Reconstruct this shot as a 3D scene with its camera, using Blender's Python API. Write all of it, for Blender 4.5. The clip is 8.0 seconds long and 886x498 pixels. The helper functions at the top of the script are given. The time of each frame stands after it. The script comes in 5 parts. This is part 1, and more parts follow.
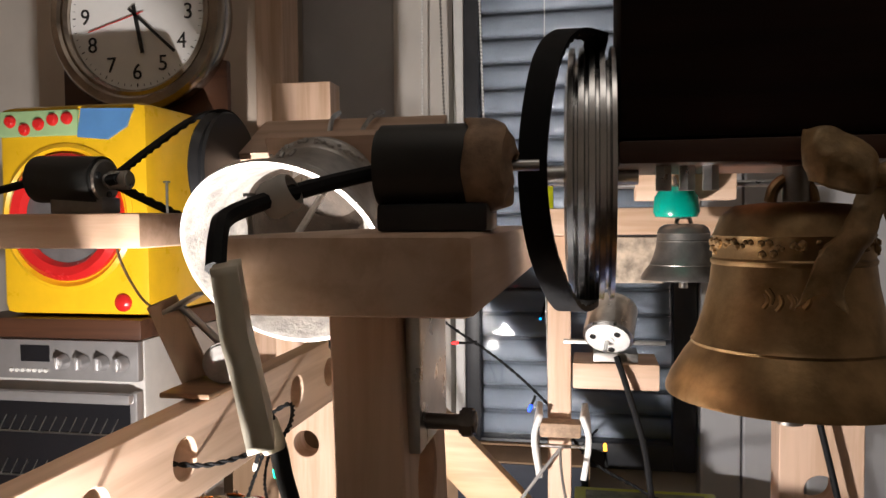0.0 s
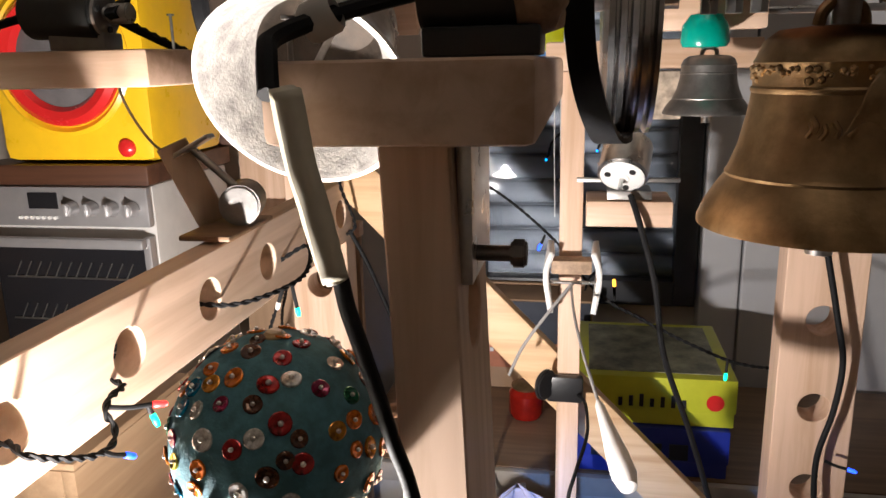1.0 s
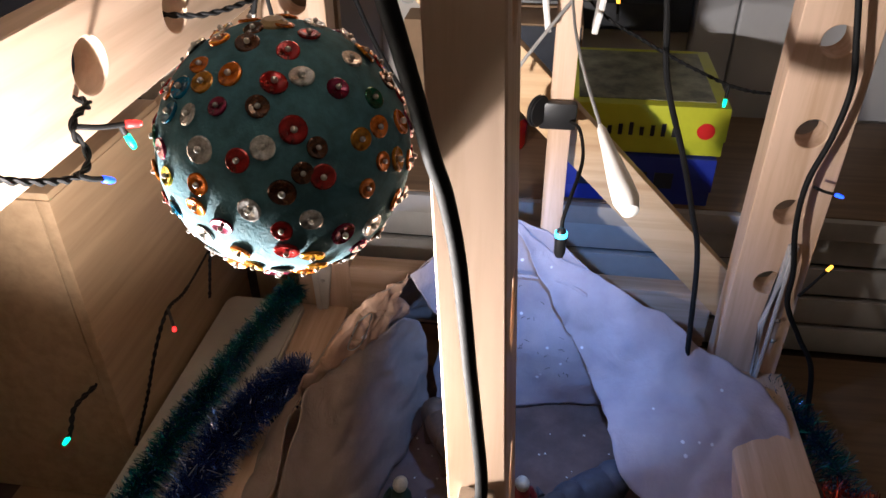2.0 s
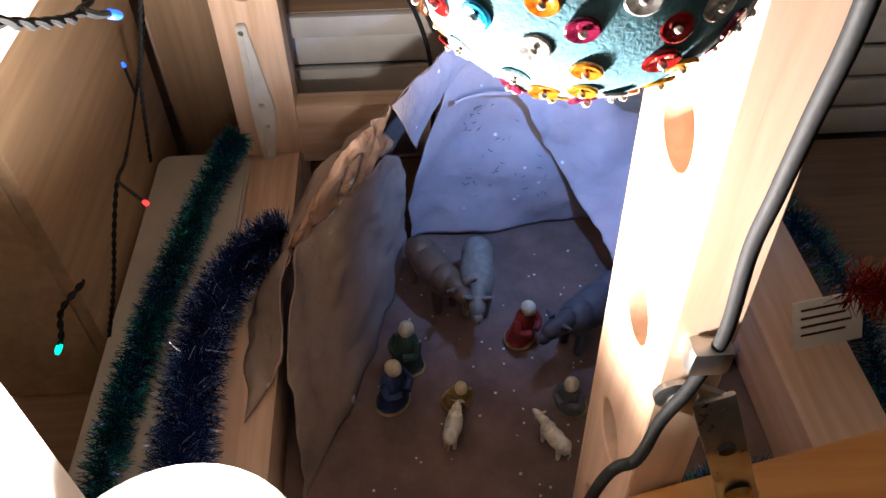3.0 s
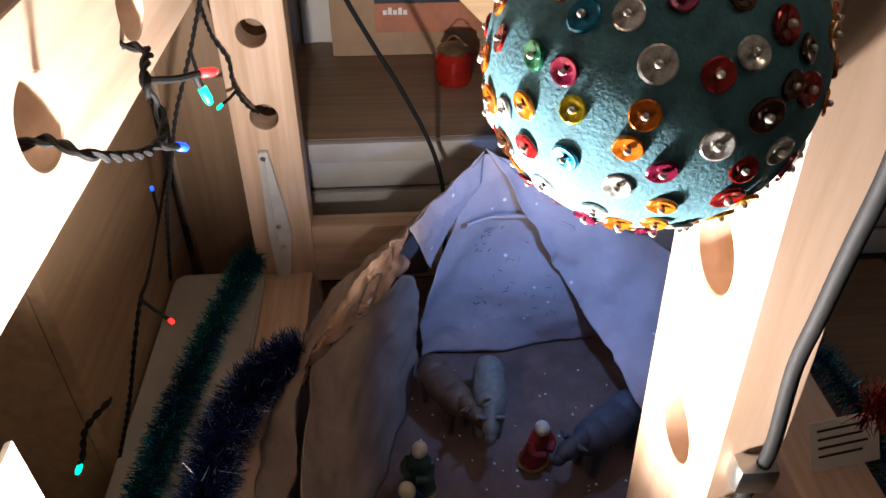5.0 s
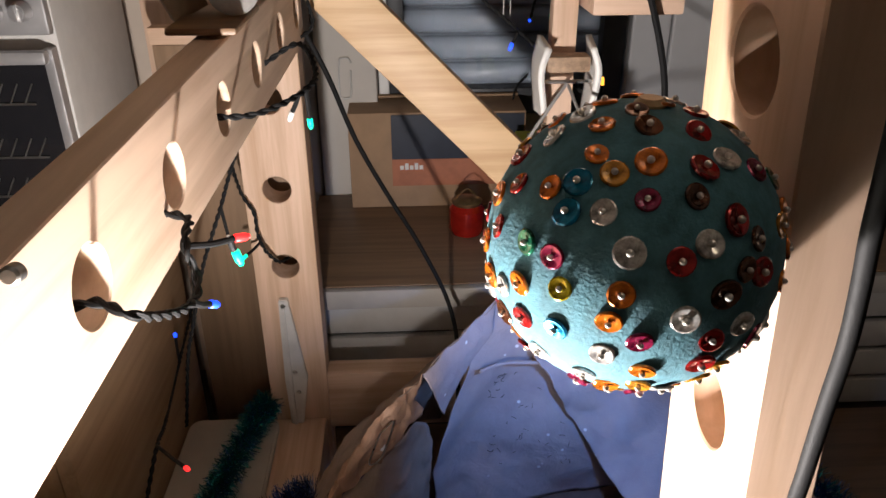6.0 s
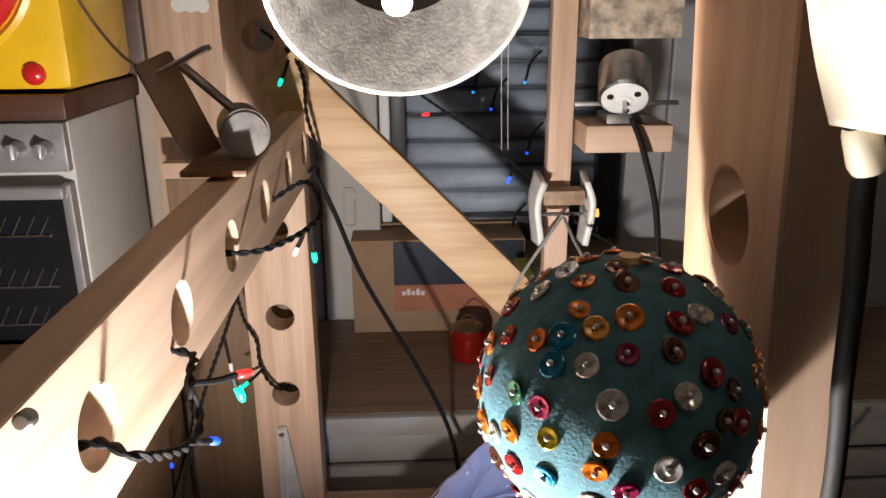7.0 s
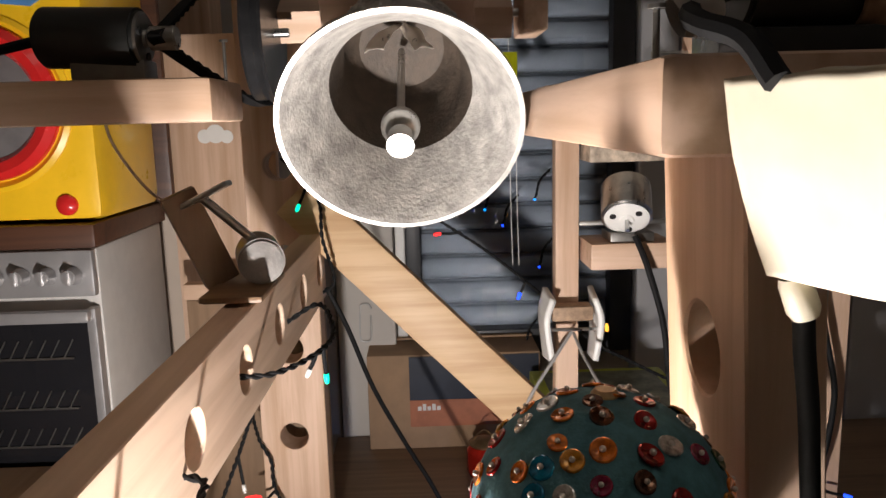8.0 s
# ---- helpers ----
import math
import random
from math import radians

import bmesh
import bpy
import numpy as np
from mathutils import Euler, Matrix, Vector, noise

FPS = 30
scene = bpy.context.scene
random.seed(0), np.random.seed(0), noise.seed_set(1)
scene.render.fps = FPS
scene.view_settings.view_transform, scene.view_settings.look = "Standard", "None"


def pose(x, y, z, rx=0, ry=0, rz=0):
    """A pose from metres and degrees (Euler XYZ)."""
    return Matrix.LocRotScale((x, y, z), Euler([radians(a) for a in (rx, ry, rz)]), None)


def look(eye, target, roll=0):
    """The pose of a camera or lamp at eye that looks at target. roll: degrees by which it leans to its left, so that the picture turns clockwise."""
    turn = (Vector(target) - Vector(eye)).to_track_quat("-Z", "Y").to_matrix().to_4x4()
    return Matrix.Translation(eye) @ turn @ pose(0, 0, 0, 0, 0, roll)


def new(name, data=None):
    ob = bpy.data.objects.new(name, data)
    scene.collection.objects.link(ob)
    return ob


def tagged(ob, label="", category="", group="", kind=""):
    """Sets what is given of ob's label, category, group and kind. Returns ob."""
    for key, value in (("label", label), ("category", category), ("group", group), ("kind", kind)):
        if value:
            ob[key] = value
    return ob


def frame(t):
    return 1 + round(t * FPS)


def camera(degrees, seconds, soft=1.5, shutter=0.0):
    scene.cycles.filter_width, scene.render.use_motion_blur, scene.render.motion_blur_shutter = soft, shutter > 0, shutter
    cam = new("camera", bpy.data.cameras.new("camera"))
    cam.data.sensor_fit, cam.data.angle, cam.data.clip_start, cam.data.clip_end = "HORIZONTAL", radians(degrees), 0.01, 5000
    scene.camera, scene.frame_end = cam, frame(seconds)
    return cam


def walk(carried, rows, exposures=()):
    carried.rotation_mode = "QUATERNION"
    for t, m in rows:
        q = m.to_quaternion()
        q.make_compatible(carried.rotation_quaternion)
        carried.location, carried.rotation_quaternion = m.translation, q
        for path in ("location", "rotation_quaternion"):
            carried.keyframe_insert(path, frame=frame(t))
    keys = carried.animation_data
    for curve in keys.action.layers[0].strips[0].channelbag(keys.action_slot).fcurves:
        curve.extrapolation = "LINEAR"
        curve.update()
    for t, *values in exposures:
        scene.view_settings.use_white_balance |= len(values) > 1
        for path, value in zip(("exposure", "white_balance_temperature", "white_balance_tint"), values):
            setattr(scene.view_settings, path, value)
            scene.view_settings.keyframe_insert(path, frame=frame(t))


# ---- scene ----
cam = camera(61.0, 8.0)
PATH = [
    (0, (0.051, 0.101, 0.832), (-0.331, 2.062, 0.752), -0.5),
    (0.5, (0.046, 0.106, 0.829), (-0.336, 2.042, 0.502), -1.3),
    (1, (0.029, 0.105, 0.826), (-0.33, 2.011, 0.341), -1.3),
    (1.5, (0.005, 0.121, 0.815), (-0.261, 1.912, -0.036), -1.4),
    (2, (0.0, 0.138, 0.798), (-0.24, 1.779, -0.319), -0.4),
    (2.2, (-0.009, 0.148, 0.788), (-0.174, 1.739, -0.413), 0.3),
    (3.3, (-0.144, 0.2, 0.752), (-0.027, 1.511, -0.754), -0.3),
    (3.5, (-0.144, 0.202, 0.753), (-0.026, 1.507, -0.759), -0.3),
    (4, (-0.145, 0.199, 0.757), (-0.009, 1.516, -0.743), 0.1),
    (4.5, (-0.143, 0.191, 0.759), (0.009, 1.638, -0.613), 0.2),
    (4.7, (-0.146, 0.188, 0.761), (-0.007, 1.688, -0.554), 0.3),
    (5.8, (-0.145, 0.165, 0.782), (-0.046, 1.903, -0.204), -0.0),
    (6, (-0.145, 0.164, 0.785), (-0.053, 1.945, -0.135), -0.2),
    (6.5, (-0.144, 0.162, 0.791), (-0.063, 2.006, 0.02), -0.1),
    (7, (-0.143, 0.155, 0.798), (-0.051, 2.053, 0.175), -0.3),
    (7.5, (-0.141, 0.146, 0.805), (-0.067, 2.086, 0.327), -0.8),
    (8, (-0.134, 0.137, 0.812), (-0.088, 2.107, 0.47), -1.5),
]
walk(cam, [(t, look(eye, target, roll)) for t, eye, target, roll in PATH],
     [(0, 0.15), (2, 0.05), (3.5, 0.5), (4.5, 0.1), (6, -0.55), (8, -0.6)])


# ---- world and lights ----
world = bpy.data.worlds.new("night_room")
world.use_nodes = True
world.node_tree.nodes["Background"].inputs[0].default_value = (0.9, 0.93, 1.0, 1)
world.node_tree.nodes["Background"].inputs[1].default_value = 0.0015
scene.world = world


def lamp(name, kind, at, watts, colour, size=0.02, aim=None, angle=None, blend=0.45):
    data = bpy.data.lights.new(name, kind)
    data.energy, data.color = watts, colour
    if kind == "SPOT":
        data.shadow_soft_size = size
        data.spot_size, data.spot_blend = radians(angle or 120), blend
    elif kind == "AREA":
        data.shape, data.size = "DISK", size
    else:
        data.shadow_soft_size = size
    ob = new(name, data)
    ob.matrix_world = look(at, aim) if aim else Matrix.Translation(at)
    return ob


LAMP = Vector((-0.224, 0.300, 0.452))
AIM = Vector((0.06, 0.42, 0.50)).normalized()
lamp("work_lamp_light", "SPOT", LAMP + AIM * 0.022, 27, (1.0, 0.93, 0.90), 0.012, LAMP + AIM, 161, 0.55)
lamp("pendant_light", "SPOT", (0.0235, 0.727, 0.396), 4.0, (0.21, 0.43, 1.0), 0.006, (0.04, 0.97, 0.10), 125, 1.0)
lamp("room_light", "AREA", (0.15, 0.25, 1.85), 0.42, (1.0, 0.90, 0.80), 0.35, (0.1, 0.6, 0))


# ---- materials ----
def nodes_of(name):
    m = bpy.data.materials.new(name)
    m.use_nodes = True
    nt = m.node_tree
    return m, nt, nt.nodes["Principled BSDF"]


def ramp(nt, source, stops):
    r = nt.nodes.new("ShaderNodeValToRGB")
    while len(r.color_ramp.elements) < len(stops):
        r.color_ramp.elements.new(0.5)
    for e, (p, c) in zip(r.color_ramp.elements, stops):
        e.position, e.color = p, (*c, 1)
    nt.links.new(source, r.inputs[0])
    return r


def bump(nt, source, strength, distance, shader):
    b = nt.nodes.new("ShaderNodeBump")
    b.inputs["Strength"].default_value, b.inputs["Distance"].default_value = strength, distance
    nt.links.new(source, b.inputs["Height"])
    nt.links.new(b.outputs[0], shader.inputs["Normal"])


def noise_tex(nt, scale, detail=4, rough=0.55, stretch=(1, 1, 1), distort=0.0):
    c = nt.nodes.new("ShaderNodeTexCoord")
    mp = nt.nodes.new("ShaderNodeMapping")
    mp.inputs["Scale"].default_value = stretch
    n = nt.nodes.new("ShaderNodeTexNoise")
    n.inputs["Scale"].default_value, n.inputs["Detail"].default_value = scale, detail
    n.inputs["Roughness"].default_value, n.inputs["Distortion"].default_value = rough, distort
    nt.links.new(c.outputs["Object"], mp.inputs[0])
    nt.links.new(mp.outputs[0], n.inputs[0])
    return n.outputs[0]


def wood(name, light, dark, axis="x", rough=0.55, rings=1.0):
    """Planed timber whose grain runs along an axis, with growth rings, pores and a few darker patches."""
    m, nt, p = nodes_of(name)
    k = {"x": (0.06, 1, 1), "y": (1, 0.06, 1), "z": (1, 1, 0.06)}[axis]
    grain = noise_tex(nt, 90 * rings, 5, 0.6, k, 0.4)
    broad = noise_tex(nt, 22, 3, 0.5, tuple(v if v < 1 else 1.6 for v in k), 1.2)
    mix = nt.nodes.new("ShaderNodeMix")
    mix.data_type = "FLOAT"
    mix.inputs[0].default_value = 0.5
    nt.links.new(grain, mix.inputs[2])
    nt.links.new(broad, mix.inputs[3])
    mid = tuple((a + b) / 2 for a, b in zip(light, dark))
    r = ramp(nt, mix.outputs[0], [(0.33, dark), (0.46, mid), (0.56, light), (0.72, tuple(min(1, v * 1.08) for v in light))])
    nt.links.new(r.outputs[0], p.inputs["Base Color"])
    p.inputs["Roughness"].default_value = rough
    bump(nt, grain, 0.25, 0.0006, p)
    return m


def paint(name, colour, rough=0.4, metal=0.0, var=0.12, scale=40, bump_h=0.0, coat=0.0, trans=0.0):
    """A plain surface with slight unevenness of colour and gloss."""
    m, nt, p = nodes_of(name)
    n = noise_tex(nt, scale, 5, 0.6)
    lo = tuple(max(0, v * (1 - var)) for v in colour)
    hi = tuple(min(1, v * (1 + var)) for v in colour)
    r = ramp(nt, n, [(0.35, lo), (0.65, hi)])
    nt.links.new(r.outputs[0], p.inputs["Base Color"])
    rr = nt.nodes.new("ShaderNodeMapRange")
    rr.inputs[3].default_value, rr.inputs[4].default_value = max(0.02, rough - 0.1), min(1, rough + 0.1)
    nt.links.new(n, rr.inputs[0])
    nt.links.new(rr.outputs[0], p.inputs["Roughness"])
    p.inputs["Metallic"].default_value = metal
    p.inputs["Coat Weight"].default_value = coat
    p.inputs["Transmission Weight"].default_value = trans
    if bump_h:
        bump(nt, noise_tex(nt, scale * 6, 4), 0.5, bump_h, p)
    return m


def glow(name, colour, strength):
    m, nt, p = nodes_of(name)
    p.inputs["Base Color"].default_value = (*colour, 1)
    p.inputs["Emission Color"].default_value = (*colour, 1)
    p.inputs["Emission Strength"].default_value = strength
    return m


PINE = (0.64, 0.45, 0.33)
PINE_D = (0.47, 0.30, 0.185)
pine_x, pine_y, pine_z = (wood("pine_" + a, PINE, PINE_D, a) for a in "xyz")
ply_y = wood("plywood", (0.66, 0.50, 0.38), (0.46, 0.32, 0.22), "y", 0.6, 0.7)
golden_pine = wood("golden_pine", (0.60, 0.41, 0.23), (0.45, 0.27, 0.13), "x", 0.5)
orange_pine = wood("orange_pine", (0.55, 0.27, 0.08), (0.40, 0.17, 0.04), "x", 0.4)
hardboard = wood("hardboard", (0.25, 0.16, 0.095), (0.19, 0.118, 0.066), "z", 0.6, 1.4)
box_ply = wood("box_plywood", (0.40, 0.27, 0.16), (0.31, 0.20, 0.115), "y", 0.55, 1.2)
stained = wood("stained_wood", (0.016, 0.006, 0.0035), (0.008, 0.003, 0.002), "x", 0.75)
stained.node_tree.nodes["Principled BSDF"].inputs["Specular IOR Level"].default_value = 0.15
dark_board = wood("dark_board", (0.085, 0.035, 0.018), (0.04, 0.016, 0.009), "x", 0.45)
shelf_wood = wood("shelf_wood", (0.23, 0.14, 0.075), (0.15, 0.085, 0.045), "x", 0.5)
black_rubber = paint("black_rubber", (0.005, 0.005, 0.0055), 0.7, scale=120, bump_h=0.0002)
black_rubber.node_tree.nodes["Principled BSDF"].inputs["Specular IOR Level"].default_value = 0.25
black_plastic = paint("black_plastic", (0.015, 0.015, 0.016), 0.35)
motor_black = paint("motor_black", (0.028, 0.028, 0.026), 0.45, 0.3)
steel = paint("steel", (0.55, 0.55, 0.54), 0.3, 1.0, scale=90)
dull_steel = paint("dull_steel", (0.34, 0.33, 0.31), 0.42, 1.0, scale=90)
alu = paint("turned_aluminium", (0.6, 0.6, 0.6), 0.25, 1.0, 0.06, 30)
yellow = paint("yellow_plastic", (0.84, 0.50, 0.015), 0.3, var=0.04, coat=0.3)
faded_print = paint("faded_print", (0.20, 0.20, 0.13), 0.5, var=0.5, scale=35)
red = paint("red_plastic", (0.62, 0.02, 0.02), 0.25, var=0.05, coat=0.4)
mint = paint("mint_plastic", (0.33, 0.50, 0.25), 0.4, var=0.05)
blue_pl = paint("blue_plastic", (0.09, 0.24, 0.50), 0.35, var=0.05)
silver_pl = paint("silver_plastic", (0.42, 0.41, 0.41), 0.32, 0.6, 0.05)
grey_pl = paint("grey_plastic", (0.52, 0.50, 0.47), 0.45, var=0.05)
dark_glass = paint("dark_glass", (0.012, 0.012, 0.014), 0.08, var=0.05)
white_pl = paint("white_plastic", (0.78, 0.77, 0.74), 0.4, var=0.04)
ivory = paint("ivory_sleeve", (0.64, 0.58, 0.45), 0.5, var=0.05, scale=60)
white_wall = paint("wall_paint", (0.62, 0.58, 0.53), 0.7, var=0.06, scale=6, bump_h=0.0004)
pink_wall = paint("warm_wall_paint", (0.66, 0.55, 0.45), 0.75, var=0.07, scale=5, bump_h=0.0006)
grey_panel = paint("grey_panel", (0.50, 0.50, 0.51), 0.5, var=0.05, scale=8)
slat_grey = paint("shutter_grey", (0.25, 0.29, 0.35), 0.4, var=0.1, scale=20)
frame_dark = paint("dark_frame", (0.035, 0.037, 0.042), 0.4)
bronze = paint("bell_bronze", (0.37, 0.245, 0.125), 0.44, 1.0, 0.25, 60, 0.0003)
bell_grey = paint("bell_grey", (0.20, 0.19, 0.18), 0.38, 0.8, 0.2, 70, 0.0003)
bell_silver = paint("bell_silver", (0.48, 0.46, 0.43), 0.42, 0.75, 0.2, 60, 0.0004)
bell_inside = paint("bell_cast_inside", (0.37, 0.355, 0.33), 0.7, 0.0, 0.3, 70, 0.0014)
# shade deep in the bell mouths, put into a darker colour
bell_deep = paint("bell_inner_shade", (0.065, 0.048, 0.035), 0.7, 0.0, 0.3, 60, 0.0012)
green_cup = paint("green_cup", (0.0, 0.36, 0.27), 0.2, var=0.1, trans=0.3)
felt = paint("teal_felt", (0.065, 0.18, 0.225), 0.9, var=0.25, scale=160, bump_h=0.0007)
cardboard = paint("cardboard", (0.36, 0.23, 0.135), 0.8, var=0.08, scale=30)
navy = paint("navy_print", (0.018, 0.024, 0.04), 0.4)
salmon = paint("salmon_print", (0.42, 0.15, 0.075), 0.6)
lime = paint("lime_card", (0.50, 0.52, 0.03), 0.45, var=0.06)
royal = paint("royal_card", (0.012, 0.028, 0.26), 0.45, var=0.06)
foam = paint("pale_board", (0.40, 0.37, 0.33), 0.7, var=0.06, scale=25)
bow_gold = paint("satin_gold", (0.38, 0.26, 0.13), 0.45, 0.3, 0.3, 90, 0.0006)
bow_silver = paint("satin_silver", (0.78, 0.72, 0.64), 0.3, 0.6, 0.12, 60)
tape = paint("beige_tape", (0.33, 0.22, 0.14), 0.6, var=0.3, scale=120, bump_h=0.0006)
paper = paint("white_paper", (0.75, 0.74, 0.71), 0.7, var=0.03)
clock_face = paint("clock_face", (0.80, 0.79, 0.77), 0.5, var=0.02)
ink = paint("black_ink", (0.01, 0.01, 0.01), 0.5)
grey_metal = paint("painted_bracket", (0.60, 0.59, 0.57), 0.45, 0.2, 0.08)
cable_grey = paint("grey_cable", (0.30, 0.29, 0.28), 0.45)
ground_cloth = paint("ground_cloth", (0.13, 0.085, 0.075), 0.9, var=0.25, scale=26, bump_h=0.001)
red_gloss = paint("red_gloss", (0.35, 0.015, 0.008), 0.15, 0.4, 0.2)
carpet = paint("dark_floor", (0.06, 0.04, 0.03), 0.8, var=0.3, scale=15)


def star_cloth(name, lo, hi, density=34):
    """Lilac cloth strewn with small white stars, soft creases."""
    m, nt, p = nodes_of(name)
    c = nt.nodes.new("ShaderNodeTexCoord")
    v = nt.nodes.new("ShaderNodeTexVoronoi")
    v.inputs["Scale"].default_value = density
    v.inputs["Randomness"].default_value = 1.0
    nt.links.new(c.outputs["Object"], v.inputs[0])
    n = noise_tex(nt, 14, 5, 0.6)
    base = ramp(nt, n, [(0.3, lo), (0.7, hi)])
    dots = ramp(nt, v.outputs["Distance"], [(0.065, (1, 1, 1)), (0.10, (0, 0, 0))])
    mix = nt.nodes.new("ShaderNodeMix")
    mix.data_type = "RGBA"
    nt.links.new(dots.outputs[0], mix.inputs[0])
    nt.links.new(base.outputs[0], mix.inputs[6])
    mix.inputs[7].default_value = (0.85, 0.84, 0.88, 1)
    nt.links.new(mix.outputs[2], p.inputs["Base Color"])
    p.inputs["Roughness"].default_value = 0.8
    bump(nt, noise_tex(nt, 26, 6, 0.6, (1, 1, 1), 0.5), 0.7, 0.005, p)
    return m


cloth = star_cloth("lilac_cloth", (0.33, 0.28, 0.32), (0.46, 0.40, 0.43))
# browner copy for the left flaps: the lamp's warm light mixed into the colour
lamplit_cloth = star_cloth("lamplight_tint_cloth", (0.22, 0.165, 0.14), (0.33, 0.26, 0.225), 16)
cuff_cloth = star_cloth("tan_cloth", (0.34, 0.20, 0.13), (0.52, 0.34, 0.25), 24)


# ---- building helpers ----
def thing(name, at, label, category, group="", kind=""):
    ob = new(name)
    ob.location = at
    ob.empty_display_size = 0.02
    return tagged(ob, label, category, group, kind)


def mesh_of(name, bm, material, smooth=True):
    bmesh.ops.recalc_face_normals(bm, faces=bm.faces)
    me = bpy.data.meshes.new(name)
    bm.to_mesh(me)
    bm.free()
    for mat in (material if isinstance(material, (list, tuple)) else [material]):
        me.materials.append(mat)
    if smooth:
        me.shade_smooth()
        me.set_sharp_from_angle(angle=radians(35))
    return me


def part(name, bm, material, parent=None, label="", smooth=True):
    """One mesh, built in the world's metres, linked under a thing or a part."""
    ob = new(name, mesh_of(name, bm, material, smooth))
    if parent:
        ob.parent = parent
        base = parent
        while base.parent:
            base = base.parent
        ob.matrix_parent_inverse = Matrix.Translation(-Vector(base.location)) if base.type == "EMPTY" and parent == base else Matrix.Identity(4)
    if label:
        tagged(ob, label)
    return ob


def box(lo, hi, bevel=0.002, m=None, bm=None):
    own = bm or bmesh.new()
    t = bmesh.new()
    bmesh.ops.create_cube(t, size=1)
    size = [b - a for a, b in zip(lo, hi)]
    bmesh.ops.scale(t, vec=size, verts=t.verts)
    if bevel:
        bmesh.ops.bevel(t, geom=t.edges[:], offset=min(bevel, 0.4 * min(size)), segments=2, affect="EDGES", profile=0.6)
    bmesh.ops.translate(t, vec=[(a + b) / 2 for a, b in zip(lo, hi)], verts=t.verts)
    if m:
        bmesh.ops.transform(t, matrix=m, verts=t.verts)
    return join(own, t)


def join(bm, other):
    me = bpy.data.meshes.new("tmp")
    other.to_mesh(me)
    other.free()
    bm.from_mesh(me)
    bpy.data.meshes.remove(me)
    return bm


def bar(p0, p1, width, height, bevel=0.0015, up=(0, 0, 1), bm=None):
    """A squared timber from p0 to p1; width across, height along up."""
    p0, p1 = Vector(p0), Vector(p1)
    d = p1 - p0
    y = d.normalized()
    x = y.cross(Vector(up)).normalized()
    z = x.cross(y)
    m = Matrix((x, y, z)).transposed().to_4x4()
    m.translation = p0
    return box((-width / 2, 0, -height / 2), (width / 2, d.length, height / 2), bevel, m, bm)


def rod(p0, p1, r0, r1=None, seg=24, bm=None, bevel=0.0):
    p0, p1 = Vector(p0), Vector(p1)
    d = p1 - p0
    t = bmesh.new()
    bmesh.ops.create_cone(t, cap_ends=True, segments=seg, radius1=r0, radius2=r0 if r1 is None else r1, depth=d.length)
    if bevel:
        rim = [e for e in t.edges if abs(e.verts[0].co.z - e.verts[1].co.z) < 1e-6]
        bmesh.ops.bevel(t, geom=rim, offset=bevel, segments=2, affect="EDGES")
    m = d.to_track_quat("Z", "Y").to_matrix().to_4x4()
    m.translation = (p0 + p1) / 2
    bmesh.ops.transform(t, matrix=m, verts=t.verts)
    return join(bm or bmesh.new(), t)


def lathe(profile, m=None, seg=48, bm=None):
    """Turns (radius, height) pairs about the z axis."""
    t = bmesh.new()
    rings = []
    for r, h in profile:
        if r < 1e-6:
            rings.append([t.verts.new((0, 0, h))])
        else:
            rings.append([t.verts.new((r * math.cos(2 * math.pi * i / seg), r * math.sin(2 * math.pi * i / seg), h)) for i in range(seg)])
    for a, b in zip(rings, rings[1:]):
        for i in range(seg):
            j = (i + 1) % seg
            if len(a) == 1 and len(b) == 1:
                continue
            if len(a) == 1:
                t.faces.new((a[0], b[i], b[j]))
            elif len(b) == 1:
                t.faces.new((a[i], a[j], b[0]))
            else:
                t.faces.new((a[i], a[j], b[j], b[i]))
    if m:
        bmesh.ops.transform(t, matrix=m, verts=t.verts)
    return join(bm or bmesh.new(), t)


def spline(points, steps=8):
    pts = [Vector(p) for p in points]
    pts = [2 * pts[0] - pts[1]] + pts + [2 * pts[-1] - pts[-2]]
    out = []
    for a, b, c, d in zip(pts, pts[1:], pts[2:], pts[3:]):
        for i in range(steps):
            t = i / steps
            out.append(0.5 * (2 * b + (c - a) * t + (2 * a - 5 * b + 4 * c - d) * t * t + (3 * b - a - 3 * c + d) * t ** 3))
    out.append(pts[-2])
    return out


def tube(points, r, seg=8, steps=8, bm=None, curved=True, twist=0.0, offset=0.0):
    """A cable through the points; with twist and offset, a strand wound round that line."""
    line = spline(points, steps) if curved else [Vector(p) for p in points]
    t = bm or bmesh.new()
    rings, run = [], 0.0
    side = None
    for i, p in enumerate(line):
        d = (line[min(i + 1, len(line) - 1)] - line[max(i - 1, 0)]).normalized()
        if side is None:
            side = d.cross(Vector((0.3, 0.2, 1))).normalized()
        side = (side - d * side.dot(d)).normalized()
        up = d.cross(side)
        if i:
            run += (p - line[i - 1]).length
        c = p
        if offset:
            a = run * twist
            c = p + offset * (math.cos(a) * side + math.sin(a) * up)
        rings.append([t.verts.new(c + r * (math.cos(2 * math.pi * k / seg) * side + math.sin(2 * math.pi * k / seg) * up)) for k in range(seg)])
    for a, b in zip(rings, rings[1:]):
        for k in range(seg):
            t.faces.new((a[k], a[(k + 1) % seg], b[(k + 1) % seg], b[k]))
    t.faces.new(rings[0])
    t.faces.new(rings[-1][::-1])
    return t


